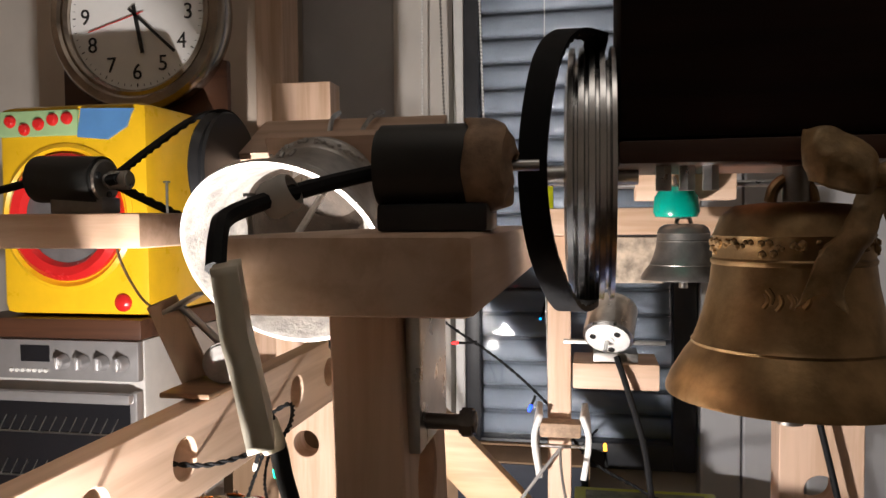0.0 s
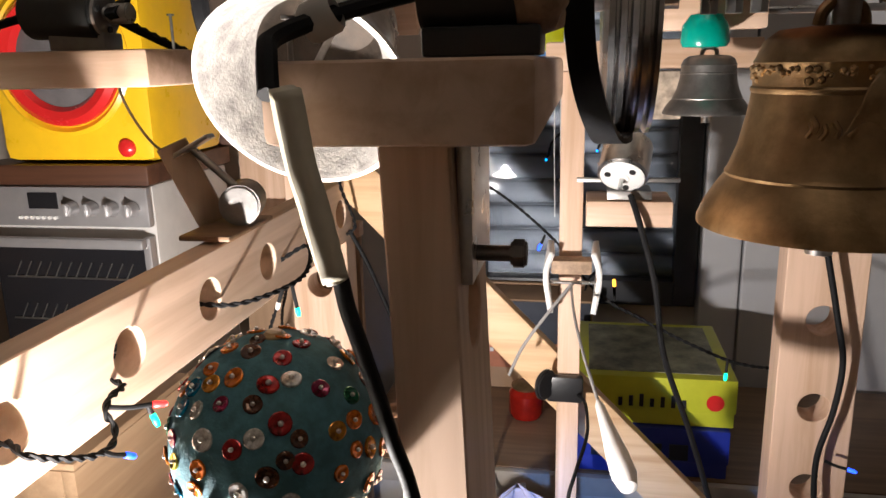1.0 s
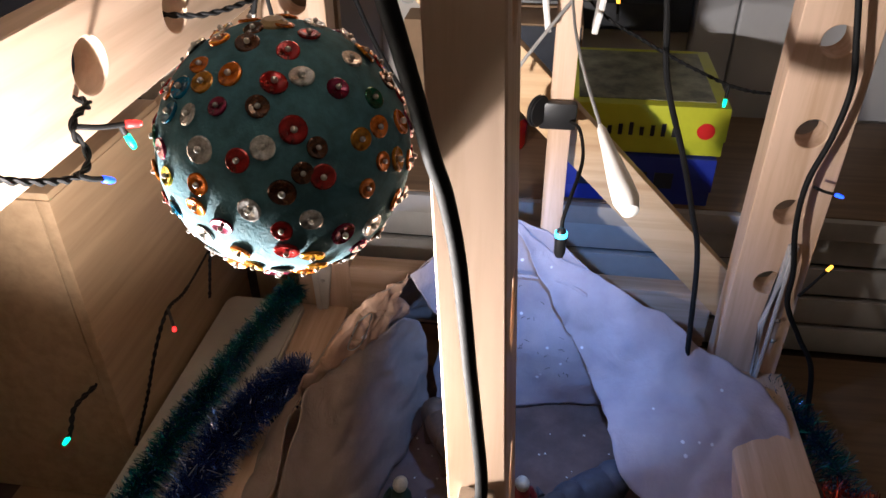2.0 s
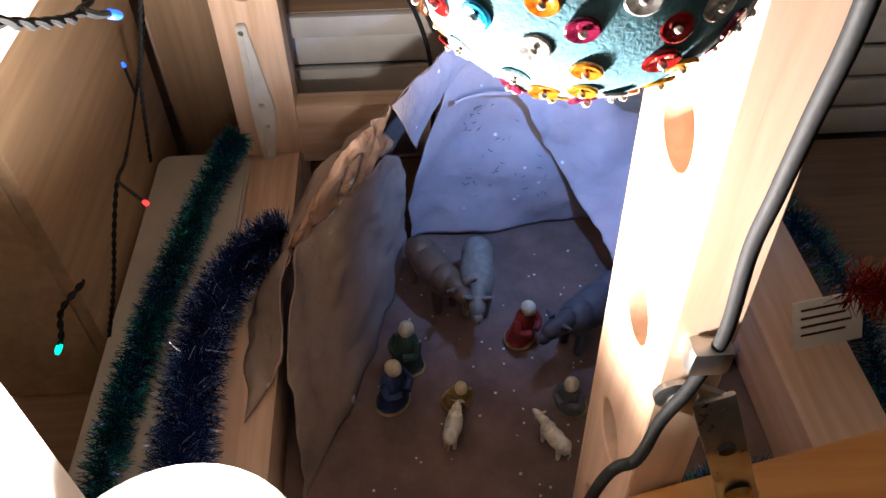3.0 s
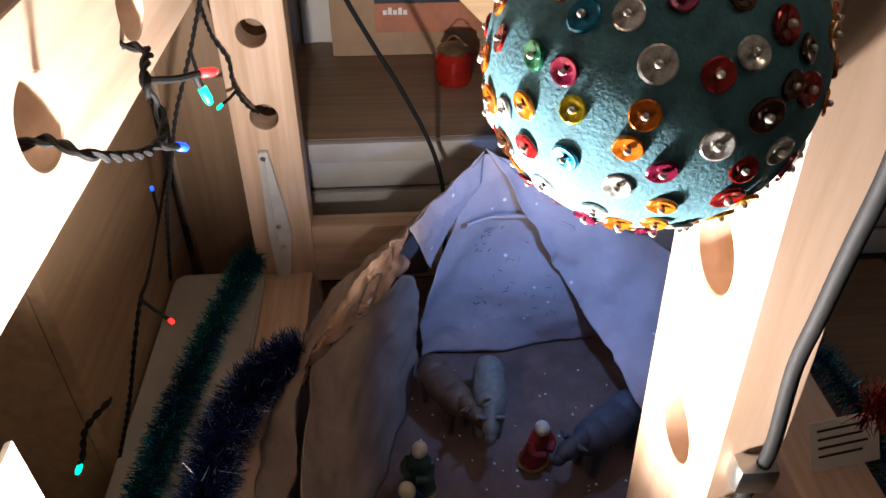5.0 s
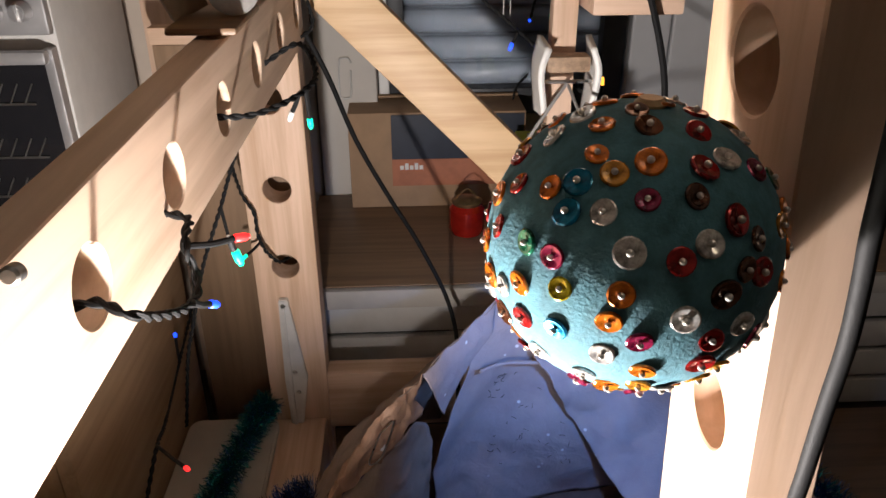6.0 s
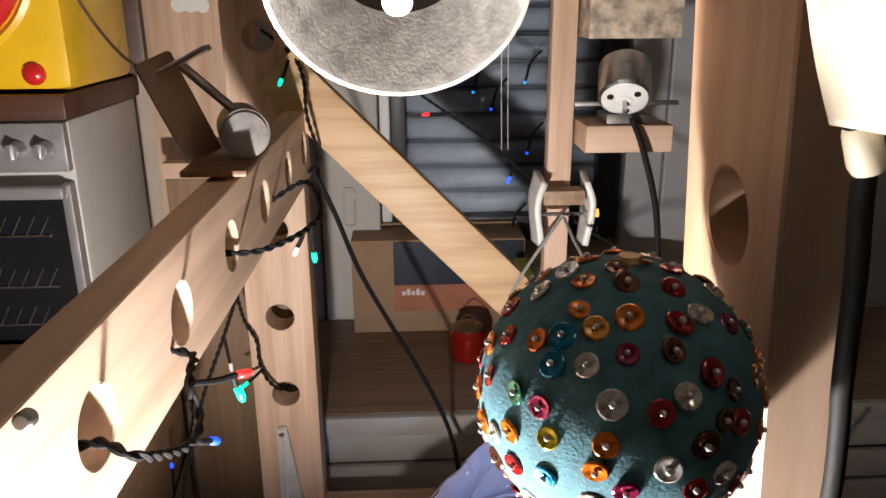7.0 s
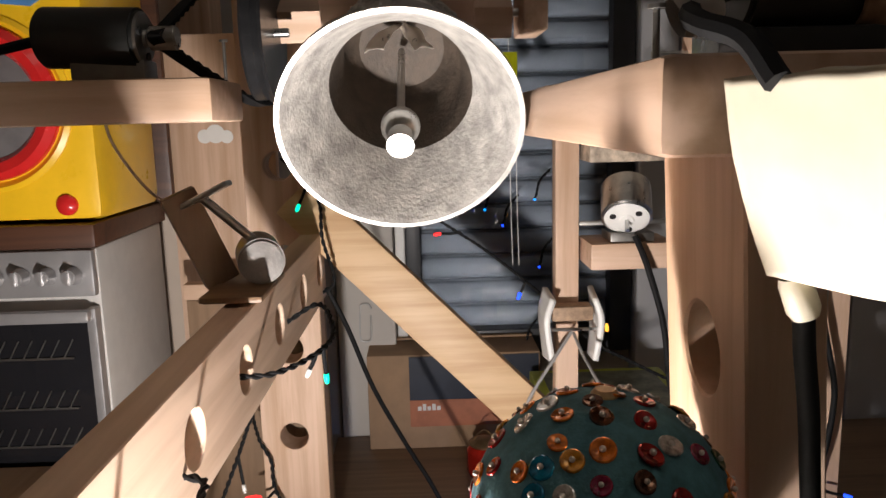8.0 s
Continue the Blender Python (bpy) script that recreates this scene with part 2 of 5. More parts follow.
def holed_plank(length, width, thick, holes, radius, m, seg=32):
    """A plank along local y from 0, x across, z its thickness from 0 down, with round holes drilled through."""
    t = bmesh.new()
    half = width / 2
    side_l = [(-half, length * k / 12) for k in range(12, 0, -1)]
    side_r = [(half, length * k / 12) for k in range(12)]
    loops = [side_r + [(half, length)] + side_l + [(-half, 0.0)]]
    for h in holes:
        loops.append([(radius * math.cos(2 * math.pi * k / seg), h + radius * math.sin(2 * math.pi * k / seg)) for k in range(seg)])
    edges = []
    for loop in loops:
        vs = [t.verts.new((x, y, 0)) for x, y in loop]
        edges += [t.edges.new((a, b)) for a, b in zip(vs, vs[1:] + vs[:1])]
    bmesh.ops.triangle_fill(t, use_beauty=True, use_dissolve=False, edges=edges, normal=(0, 0, 1))
    made = bmesh.ops.extrude_face_region(t, geom=t.faces[:])
    bmesh.ops.translate(t, vec=(0, 0, -thick), verts=[g for g in made["geom"] if isinstance(g, bmesh.types.BMVert)])
    bmesh.ops.recalc_face_normals(t, faces=t.faces)
    rim = [e for e in t.edges if len(e.link_faces) == 2 and e.calc_face_angle(0) > 0.9]
    bmesh.ops.bevel(t, geom=rim, offset=0.0009, segments=1, affect="EDGES")
    bmesh.ops.transform(t, matrix=m, verts=t.verts)
    return t


def axes(origin, x, y):
    x, y = Vector(x).normalized(), Vector(y).normalized()
    z = x.cross(y)
    m = Matrix((x, y, z)).transposed().to_4x4()
    m.translation = Vector(origin)
    return m


def sheet(rows, nu=24, nv=24, wrinkle=0.004, seed=0.0, freq=18):
    """A cloth that passes through rows of points, with creases."""
    lines = [spline(r, nu // max(1, len(r) - 1)) for r in rows]
    n = min(len(l) for l in lines)
    cols = [spline([l[i] for l in lines], nv // max(1, len(rows) - 1)) for i in range(n)]
    t = bmesh.new()
    grid = []
    for i, col in enumerate(cols):
        line = []
        for j, p in enumerate(col):
            w = noise.noise_vector(p * freq + Vector((seed, 0, 0))) + 0.5 * noise.noise_vector(p * freq * 2.3 + Vector((0, seed, 0)))
            line.append(t.verts.new(p + wrinkle * w))
        grid.append(line)
    for a, b in zip(grid, grid[1:]):
        for j in range(len(a) - 1):
            t.faces.new((a[j], a[j + 1], b[j + 1], b[j]))
    return t


def thicken(ob, d):
    s = ob.modifiers.new("thickness", "SOLIDIFY")
    s.thickness, s.offset = d, 0
    return ob


def writing(name, text, size, m, material, parent=None, depth=0.0004, flip=False):
    cu = bpy.data.curves.new(name, "FONT")
    cu.body, cu.size, cu.extrude = text, size, depth
    cu.align_x, cu.align_y = "CENTER", "CENTER"
    tmp = bpy.data.objects.new("tmp", cu)
    me = bpy.data.meshes.new_from_object(tmp)
    bpy.data.objects.remove(tmp)
    me.transform(m)
    me.materials.append(material)
    ob = new(name, me)
    if parent:
        ob.parent = parent
        ob.matrix_parent_inverse = Matrix.Translation(-Vector(parent.location))
    return ob


# ---- the room ----
def setting(name, bm, material, label):
    return tagged(part(name, bm, material, None, smooth=False), label, name.split("_")[0], kind="structure")


setting("floor", box((-1.2, -0.8, -0.05), (1.3, 2.0, 0.0), 0), carpet, "dark carpet floor under the bell frame")
setting("ceiling", box((-1.2, -0.8, 2.0), (1.3, 2.0, 2.05), 0), white_wall, "plain pale ceiling of the room")
setting("wall_left", box((-1.25, -0.8, 0.0), (-1.2, 2.0, 2.0), 0), pink_wall, "warm cream painted side wall")
setting("wall_right", box((1.3, -0.8, 0.0), (1.35, 2.0, 2.0), 0), white_wall, "shaded plain side wall")
setting("wall_near", box((-1.2, -0.85, 0.0), (1.3, -0.8, 2.0), 0), white_wall, "plain wall closing the room")
WY = 1.45
W0, W1, WZ = -0.165, 0.215, 0.42
bm = box((-1.2, WY + 0.02, 0), (-0.47, WY + 0.07, 2.0), 0)
box((-0.47, WY + 0.02, 0), (W1 + 0.02, WY + 0.07, WZ - 0.04), 0, bm=bm)
box((W1 + 0.02, WY + 0.02, 0), (1.3, WY + 0.07, 2.0), 0, bm=bm)
box((-0.47, WY + 0.02, 1.62), (W1 + 0.02, WY + 0.07, 2.0), 0, bm=bm)
setting("wall_window", bm, white_wall, "off-white wall round the shuttered window")
setting("backdrop", box((-1.4, WY + 0.3, -0.05), (1.4, WY + 0.32, 2.0), 0), frame_dark, "dark night outside the window")

# ---- window, door panels and shelf at the back ----
win = thing("window_1", (W0, WY, WZ), "window with lowered grey roller shutter and dark frame", "window", kind="structure")
fr = part("window_frame", box((W0 - 0.004, WY - 0.01, WZ - 0.03), (W0 + 0.022, WY + 0.03, 1.62), 0.002), frame_dark, win)
part("window_frame", box((W1 - 0.022, WY - 0.01, WZ - 0.03), (W1 + 0.016, WY + 0.03, 1.62), 0.002), frame_dark, win)
part("window_frame", box((W0 + 0.022, WY - 0.01, WZ - 0.03), (W1 - 0.022, WY + 0.03, WZ + 0.015), 0.002), frame_dark, win)


def slat_bm(x0, x1, z0, h, y):
    t = bmesh.new()
    prof = [(0.0, 0.0), (-0.010, 0.10), (-0.0135, 0.30), (-0.0135, 0.55), (-0.010, 0.80), (-0.003, 0.86), (0.002, 0.88), (0.002, 1.0)]
    a = [t.verts.new((x0, y + d, z0 + f * h)) for d, f in prof]
    b = [t.verts.new((x1, y + d, z0 + f * h)) for d, f in prof]
    for i in range(len(prof) - 1):
        t.faces.new((a[i], a[i + 1], b[i + 1], b[i]))
    return t


for i in range(26):
    thicken(part("slat", slat_bm(W0 + 0.02, W1 - 0.02, WZ + 0.012 + i * 0.0455, 0.0455, WY + 0.035), slat_grey, win), 0.002)
pane_mat, nt_, p_ = nodes_of("window_glass")
p_.inputs["Transmission Weight"].default_value, p_.inputs["Roughness"].default_value, p_.inputs["IOR"].default_value = 1.0, 0.02, 1.45
pane = part("pane", box((W0 + 0.02, WY + 0.008, WZ), (W1 - 0.02, WY + 0.012, 1.62), 0), pane_mat, win, "clear glass pane")
pane.visible_shadow = False

# white frame strips and grey casement beside the shutter
setting("trim_post", box((-0.29, WY - 0.045, 0.0), (-0.19, WY + 0.03, 1.65), 0.004), white_wall, "white painted window reveal post")
setting("trim_casement", box((-0.47, WY - 0.02, 0.0), (-0.295, WY + 0.02, 1.65), 0.004), grey_panel, "pale grey casement panel beside the window")
setting("trim_edge", box((-0.188, WY - 0.012, WZ - 0.02), (W0 - 0.005, WY + 0.03, 1.62), 0.003), white_pl, "narrow white frame strip of the window")
for i, (a, b) in enumerate(((0.235, 0.30), (0.303, 0.40), (0.403, 0.62), (0.623, 0.86))):
    setting("door_%d" % (i + 1), box((a, WY - 0.03, 0.0), (b, WY + 0.018, 1.9), 0.004), grey_panel, "tall pale grey cupboard door leaf")


def chain(name, x, z0, z1, y, label, mat, sway=0.0):
    th = thing(name, (x, y, z0), label, "blind chain", "blind chains")
    bm = bmesh.new()
    n = int((z1 - z0) / 0.0062)
    for k in range(n):
        z = z0 + (z1 - z0) * k / n
        xx = x + sway * (1 - (z - z0) / (z1 - z0)) ** 1.5
        bmesh.ops.create_icosphere(bm, subdivisions=1, radius=0.0024, matrix=Matrix.Translation((xx, y, z)))
    tagged(part("bead_string", bm, mat, th), kind="stuff")
    part("cord", tube([(x + sway * (1 - k / 6) ** 1.5, y, z0 + (z1 - z0) * k / 6) for k in range(7)], 0.0008, 6), mat, th)
    return th


for x, z0, sw, mt, lb in ((-0.222, 0.98, -0.004, white_pl, "white beaded blind chain"), (-0.207, 0.96, 0.02, dull_steel, "dark beaded blind chain"), (-0.142, 0.95, 0.022, white_pl, "white beaded blind chain with large beads")):
    chain("blind_chain", x, z0, 2.0, 1.35, lb, mt, sw)

hook = thing("wire_hook", (-0.24, 1.402, 0.43), "thin bent wire hook hanging on the white window post", "hook")
part("wire", tube([(-0.231, 1.401, 0.492), (-0.236, 1.401, 0.500), (-0.246, 1.401, 0.500), (-0.250, 1.401, 0.492), (-0.252, 1.401, 0.442), (-0.247, 1.401, 0.434), (-0.237, 1.401, 0.434), (-0.233, 1.401, 0.442), (-0.232, 1.401, 0.480)], 0.0016, 8), grey_metal, hook)

SHELF = 0.26
cab = thing("low_cabinet", (0.0, 1.08, 0.0), "low brown cabinet with pale slatted front below the window", "cabinet")
part("top", box((-0.30, 1.075, SHELF - 0.02), (0.75, 1.40, SHELF), 0.002), shelf_wood, cab, "brown laminate cabinet top")
part("edge_band", box((-0.30, 1.062, SHELF - 0.03), (0.75, 1.074, SHELF - 0.001), 0.002), foam, cab)
for i in range(4):
    z = 0.012 + i * 0.054
    part("slat", box((-0.298, 1.085, z), (0.745, 1.10, z + 0.047), 0.006), grey_pl, cab)
part("carcass", box((-0.30, 1.102, 0.0), (0.75, 1.395, SHELF - 0.022), 0.002), frame_dark, cab)

# printed cardboard carton on the cabinet
carton = thing("carton", (-0.09, 1.38, SHELF), "open brown cardboard carton with navy and salmon printed front", "box")
part("body", box((-0.238, 1.342, SHELF), (0.052, 1.43, 0.425), 0.002), cardboard, carton)
part("flap", box((-0.243, 1.322, 0.427), (0.05, 1.40, 0.431), 0.001, Matrix.Rotation(radians(-6), 4, "X") @ Matrix.Translation((0, 0.05, 0.146))), cardboard, carton)
part("print", box((-0.168, 1.3385, 0.347), (0.049, 1.3412, 0.422), 0), navy, carton, "navy printed panel", False)
part("print", box((-0.168, 1.3385, 0.300), (0.049, 1.3412, 0.3465), 0), salmon, carton, "salmon printed band", False)
for a, b in ((-0.155, -0.115),):
    for k in range(5):
        x = a + (b - a) * k / 5
        part("mark", box((x, 1.3372, 0.329), (x + 0.006, 1.3384, 0.340 if k % 2 else 0.336), 0), paper, carton, "", False)

# board games
def game_box(lo, hi, mat, label):
    g = thing("game_box", ((lo[0] + hi[0]) / 2, (lo[1] + hi[1]) / 2, lo[2]), label, "game box", "stacked game boxes")
    part("tray", box(lo, (hi[0], hi[1], lo[2] + 0.4 * (hi[2] - lo[2])), 0.002), mat, g)
    part("lid", box((lo[0] - 0.002, lo[1] - 0.002, lo[2] + 0.3 * (hi[2] - lo[2])), (hi[0] + 0.002, hi[1] + 0.002, hi[2]), 0.003), mat, g)
    return g


gb = game_box((0.012, 1.08, SHELF + 0.001), (0.232, 1.30, 0.333), royal, "royal blue cardboard game box under a yellow one")
for k in range(4):
    part("mark", box((0.05 + k * 0.035, 1.0765, 0.287), (0.075 + k * 0.035, 1.0782, 0.310), 0), navy, gb, "", False)
gy = game_box((0.030, 1.085, 0.335), (0.238, 1.30, 0.405), lime, "lime yellow cardboard game box with a red round mark")
part("mark", rod((0.212, 1.0825, 0.372), (0.212, 1.0815, 0.372), 0.0115), red, gy, "red round mark")
for k in range(7):
    part("mark", box((0.085 + k * 0.014, 1.0815, 0.362), (0.0905 + k * 0.014, 1.083, 0.374 + 0.003 * (k % 3)), 0), ink, gy, "", False)
part("picture", box((0.045, 1.10, 0.4045), (0.222, 1.285, 0.4062), 0), faded_print, gy, "faded printed lid picture", False)

# ---- toy kitchen at the side ----
OX0, OX1, OY0, OY1 = -0.70, -0.475, 0.904, 1.11
oven = thing("toy_oven", (-0.59, 1.0, 0.0), "grey toy cooker with silver control panel and glass oven door", "toy oven")
part("body", box((OX0, OY0 + 0.012, 0.0), (OX1, OY1, 0.69), 0.006), grey_pl, oven)
part("worktop", box((OX0 - 0.008, OY0 - 0.004, 0.691), (OX1 + 0.006, OY1 + 0.004, 0.716), 0.004), dark_board, oven, "dark brown worktop")
panel = part("control_panel", box((OX0 + 0.002, OY0, 0.640), (OX1 - 0.001, OY0 + 0.011, 0.689), 0.003), silver_pl, oven, "brushed silver control panel")
part("display", box((-0.635, OY0 - 0.0015, 0.662), (-0.595, OY0 - 0.0002, 0.682), 0.001), dark_glass, panel, "dark digital display")
for k in range(4):
    x = -0.575 + k * 0.0265
    kb = rod((x, OY0 - 0.001, 0.663), (x, OY0 - 0.016, 0.663), 0.0095, 0.0075, 24, bevel=0.0012)
    part("knob", box((x - 0.0016, OY0 - 0.019, 0.656), (x + 0.0016, OY0 - 0.015, 0.671), 0.0006, bm=kb), silver_pl, panel)
for k in range(7):
    part("button", rod((-0.648 + k * 0.008, OY0 - 0.0002, 0.651), (-0.648 + k * 0.008, OY0 - 0.003, 0.651), 0.0022, seg=10), paper, panel)
door = part("oven_door", box((OX0 + 0.004, OY0 + 0.001, 0.447), (OX1 - 0.012, OY0 + 0.0115, 0.618), 0.003), dark_glass, oven, "dark glass oven door")
part("handle", bar((OX0 + 0.004, OY0 - 0.010, 0.622), (OX1 - 0.004, OY0 - 0.010, 0.622), 0.012, 0.013, 0.004), silver_pl, door, "silver door handle")
part("door_frame", box((OX1 - 0.012, OY0 - 0.003, 0.445), (OX1 - 0.002, OY0 + 0.011, 0.628), 0.002), silver_pl, door, "silver door edge")
for z in (0.575, 0.52, 0.478):
    bm = bmesh.new()
    for k in range(12):
        xx = OX0 + 0.03 + k * 0.014
        rod((xx, OY0 - 0.0008, z - 0.001), (xx + 0.012, OY0 - 0.0008, z + 0.02), 0.0008, seg=6, bm=bm)
    rod((OX0 + 0.02, OY0 - 0.001, z), (OX1 - 0.03, OY0 - 0.001, z), 0.0013, seg=8, bm=bm)
    part("rack", bm, dull_steel, door)
part("drawer", box((OX0 + 0.004, OY0 + 0.001, 0.30), (OX1 - 0.004, OY0 + 0.0115, 0.438), 0.003), dark_glass, oven, "dark drawer front")
part("hinge", rod((-0.478, OY0 - 0.006, 0.452), (-0.466, OY0 - 0.006, 0.452), 0.008), black_plastic, oven)
part("plinth", box((OX0 + 0.004, OY0 + 0.004, 0.002), (OX1 - 0.004, OY0 + 0.0115, 0.292), 0.003), frame_dark, oven)

wm = thing("toy_washing_machine", (-0.56, 1.0, 0.717), "yellow toy washing machine with red porthole and buttons", "toy washing machine")
X0, X1, Y0, Y1, Z0, Z1 = -0.665, -0.462, 0.910, 1.085, 0.717, 0.975
part("body", box((X0, Y0, Z0), (X1, Y1, Z1), 0.016), yellow, wm)
cx, cz = -0.570, 0.838
mwm = axes((cx, Y0 + 0.004, cz), (1, 0, 0), (0, 0, 1))
part("bezel", lathe([(0.088, 0.0), (0.089, 0.006), (0.084, 0.009), (0.079, 0.004)], mwm, 64), yellow, wm)
dr = part("door", lathe([(0.078, 0.002), (0.077, 0.010), (0.070, 0.016), (0.060, 0.013), (0.055, 0.006)], mwm, 64), red, wm, "glossy red porthole ring")
part("porthole", lathe([(0.0, 0.013), (0.03, 0.011), (0.056, 0.005)], mwm, 48), paint("smoky_window", (0.13, 0.12, 0.12), 0.12), dr, "smoky clear window")
top = part("button_panel", box((X0 + 0.004, Y0 - 0.003, 0.936), (-0.551, Y0 + 0.01, 0.968), 0.004), mint, wm, "mint green button panel")
for k, dz in enumerate((0.004, -0.006, 0.0, 0.005, 0.006)):
    x = -0.643 + k * 0.0195
    part("button", lathe([(0.0, 0.005), (0.005, 0.0045), (0.0075, 0.002), (0.008, 0.0)], axes((x, Y0 - 0.003, 0.951 + dz), (1, 0, 0), (0, 0, 1)), 20), red, top)
bl = bmesh.new()
prof = [(-0.546, 0.968), (-0.478, 0.966), (-0.486, 0.945), (-0.512, 0.930), (-0.552, 0.934)]
f0 = [bl.verts.new((x, Y0 - 0.003, z)) for x, z in prof]
f1 = [bl.verts.new((x, Y0 + 0.008, z)) for x, z in prof]
bl.faces.new(f0), bl.faces.new(f1[::-1])
for i in range(5):
    j = (i + 1) % 5
    bl.faces.new((f0[i], f0[j], f1[j], f1[i]))
part("drawer", bl, blue_pl, wm, "blue soap drawer")
part("knob", lathe([(0.0, 0.008), (0.006, 0.007), (0.0105, 0.003), (0.011, 0.0)], axes((-0.497, Y0, 0.735), (1, 0, 0), (0, 0, 1)), 24), red, wm, "red push knob")

# ---- clock on its dark board ----
CY = 1.07
clock = thing("wall_clock", (-0.574, CY, 1.13), "round silver-rimmed wall clock with white dial", "clock")
CM = axes((-0.574, CY, 1.122), (1, 0, 0), (0, 0, 1))
part("rim", lathe([(0.105, 0.0), (0.105, 0.007), (0.109, 0.012), (0.114, 0.010), (0.118, 0.013), (0.129, 0.011), (0.135, 0.003), (0.136, -0.012), (0.132, -0.027), (0.105, -0.027)], CM, 80), paint("brushed_rim", (0.42, 0.36, 0.30), 0.22, 1.0, 0.2, 30), clock, "polished silver rim")
dial = part("dial", lathe([(0.0, 0.001), (0.1045, 0.001), (0.1045, -0.003), (0.0, -0.003)], CM, 64), clock_face, clock)
for n in range(1, 13):
    a = radians(90 - 30 * n)
    writing("numeral", str(n), 0.031, CM @ Matrix.Translation((0.080 * math.cos(a), 0.080 * math.sin(a), 0.0018)), ink, dial).matrix_parent_inverse = Matrix.Identity(4)
for k in range(60):
    a = radians(6 * k)
    d = Vector((math.cos(a), math.sin(a), 0))
    bm = bar(d * (0.097 if k % 5 else 0.0955), d * 0.100, 0.0006 if k % 5 else 0.0014, 0.0005, 0, (0, 0, 1))
    bmesh.ops.transform(bm, matrix=CM @ Matrix.Translation((0, 0, 0.0015)), verts=bm.verts)
    part("minute_mark", bm, ink, dial).matrix_parent_inverse = Matrix.Identity(4)
for name, ang, ln, w in (("hour_hand", -79, 0.055, 0.0055), ("minute_hand", -42, 0.080, 0.004), ("second_hand", 196, 0.076, 0.001)):
    d = Vector((math.cos(radians(ang)), math.sin(radians(ang)), 0))
    bm = bar(-0.013 * d, ln * d, w, 0.0012, 0, (0, 0, 1))
    bmesh.ops.transform(bm, matrix=CM @ Matrix.Translation((0, 0, 0.0045)), verts=bm.verts)
    part(name, bm, red if name == "second_hand" else ink, clock)
part("backboard", box((-0.716, CY + 0.029, 0.7165), (-0.453, CY + 0.043, 1.061), 0.016), dark_board, clock, "dark brown wooden backboard")
setting("wall_partition", box((-0.88, 1.25, 0.0), (-0.472, 1.29, 1.9), 0.002), pink_wall, "warm cream partition behind the toys")
setting("trim_board", box((-0.471, 1.23, 0.0), (-0.425, 1.30, 1.9), 0.003), pine_z, "upright pine board at the partition's edge")

pine_panel = thing("pine_panel", (-0.40, 1.13, 0.0), "tall pale pine panel standing beside the toy cooker", "panel")
part("board", box((-0.462, 1.125, 0.0), (-0.325, 1.145, 0.925), 0.002), pine_z, pine_panel)
cloud = rod((-0.400, 1.1245, 0.80), (-0.400, 1.1235, 0.80), 0.012)
rod((-0.414, 1.1244, 0.797), (-0.414, 1.1236, 0.797), 0.009, bm=cloud)
rod((-0.386, 1.1244, 0.796), (-0.386, 1.1236, 0.796), 0.0085, bm=cloud)
part("sticker", cloud, paper, pine_panel, "small white cloud sticker")

# ---- the wooden bell frame ----
FLOOR = 0.03
fr = thing("timber_frame", (0.0, 0.65, 0.0), "home-made pine bell frame with drilled posts and rails", "wooden frame")
# side rail, drilled
RA, RB = Vector((-0.277, 0.0, 0.633)), Vector((-0.2485, 0.975, 0.654))
rd = (RB - RA).normalized()
ring_at = [0.10, 0.205, 0.312, 0.418, 0.525, 0.632, 0.739, 0.846, 0.94]
rail_m = axes(RA, rd.cross(Vector((1, 0, 0))).normalized(), rd)
part("rail", holed_plank((RB - RA).length, 0.074, 0.022, ring_at, 0.0165, rail_m), ply_y, fr, "drilled plywood side rail")
# rear posts


def post(x0, x1, y0, y1, z0, z1, holes, r, material, lean=(0, 0)):
    m = axes(((x0 + x1) / 2, y0, z0), (1, 0, 0), (0, 0, 1))
    t = holed_plank(z1 - z0, x1 - x0, y1 - y0, [h - z0 for h in holes], r, m)
    for v in t.verts:
        v.co.x += lean[0] * (v.co.z - 0.6)
        v.co.y += lean[1] * (v.co.z - 0.6)
    return part("post", t, material, fr, "drilled pine post")


post(-0.333, -0.257, 0.976, 1.012, 0.0, 1.0, [0.347, 0.448, 0.554, 0.66, 0.765, 0.87], 0.0165, pine_z)
post(0.242, 0.323, 0.915, 0.951, 0.0, 0.80, [0.255, 0.354, 0.451, 0.551, 0.651], 0.0165, pine_z)
# front post, drilled sideways
LEAN = (-0.04, 0.026)
fm = axes((-0.0325, 0.387, 0.0), (0, -1, 0), (0, 0, 1))
t = holed_plank(0.7995, 0.074, 0.0255, [0.12, 0.215, 0.31, 0.405, 0.505, 0.600, 0.730], 0.0165, fm)
for v in t.verts:
    v.co.x += LEAN[0] * (v.co.z - 0.6)
    v.co.y += LEAN[1] * (v.co.z - 0.6)
part("post", t, pine_z, fr, "drilled pine front post")
# top bearers
part("bearer", box((-0.0725, 0.333, 0.800), (0.0155, 0.615, 0.827), 0.004), pine_y, fr, "short pine bearer on the front post")
part("bearer", box((-1.195, 0.565, 0.8135), (-0.25, 0.64, 0.838), 0.003), pine_x, fr, "pine bearer with the small motor")
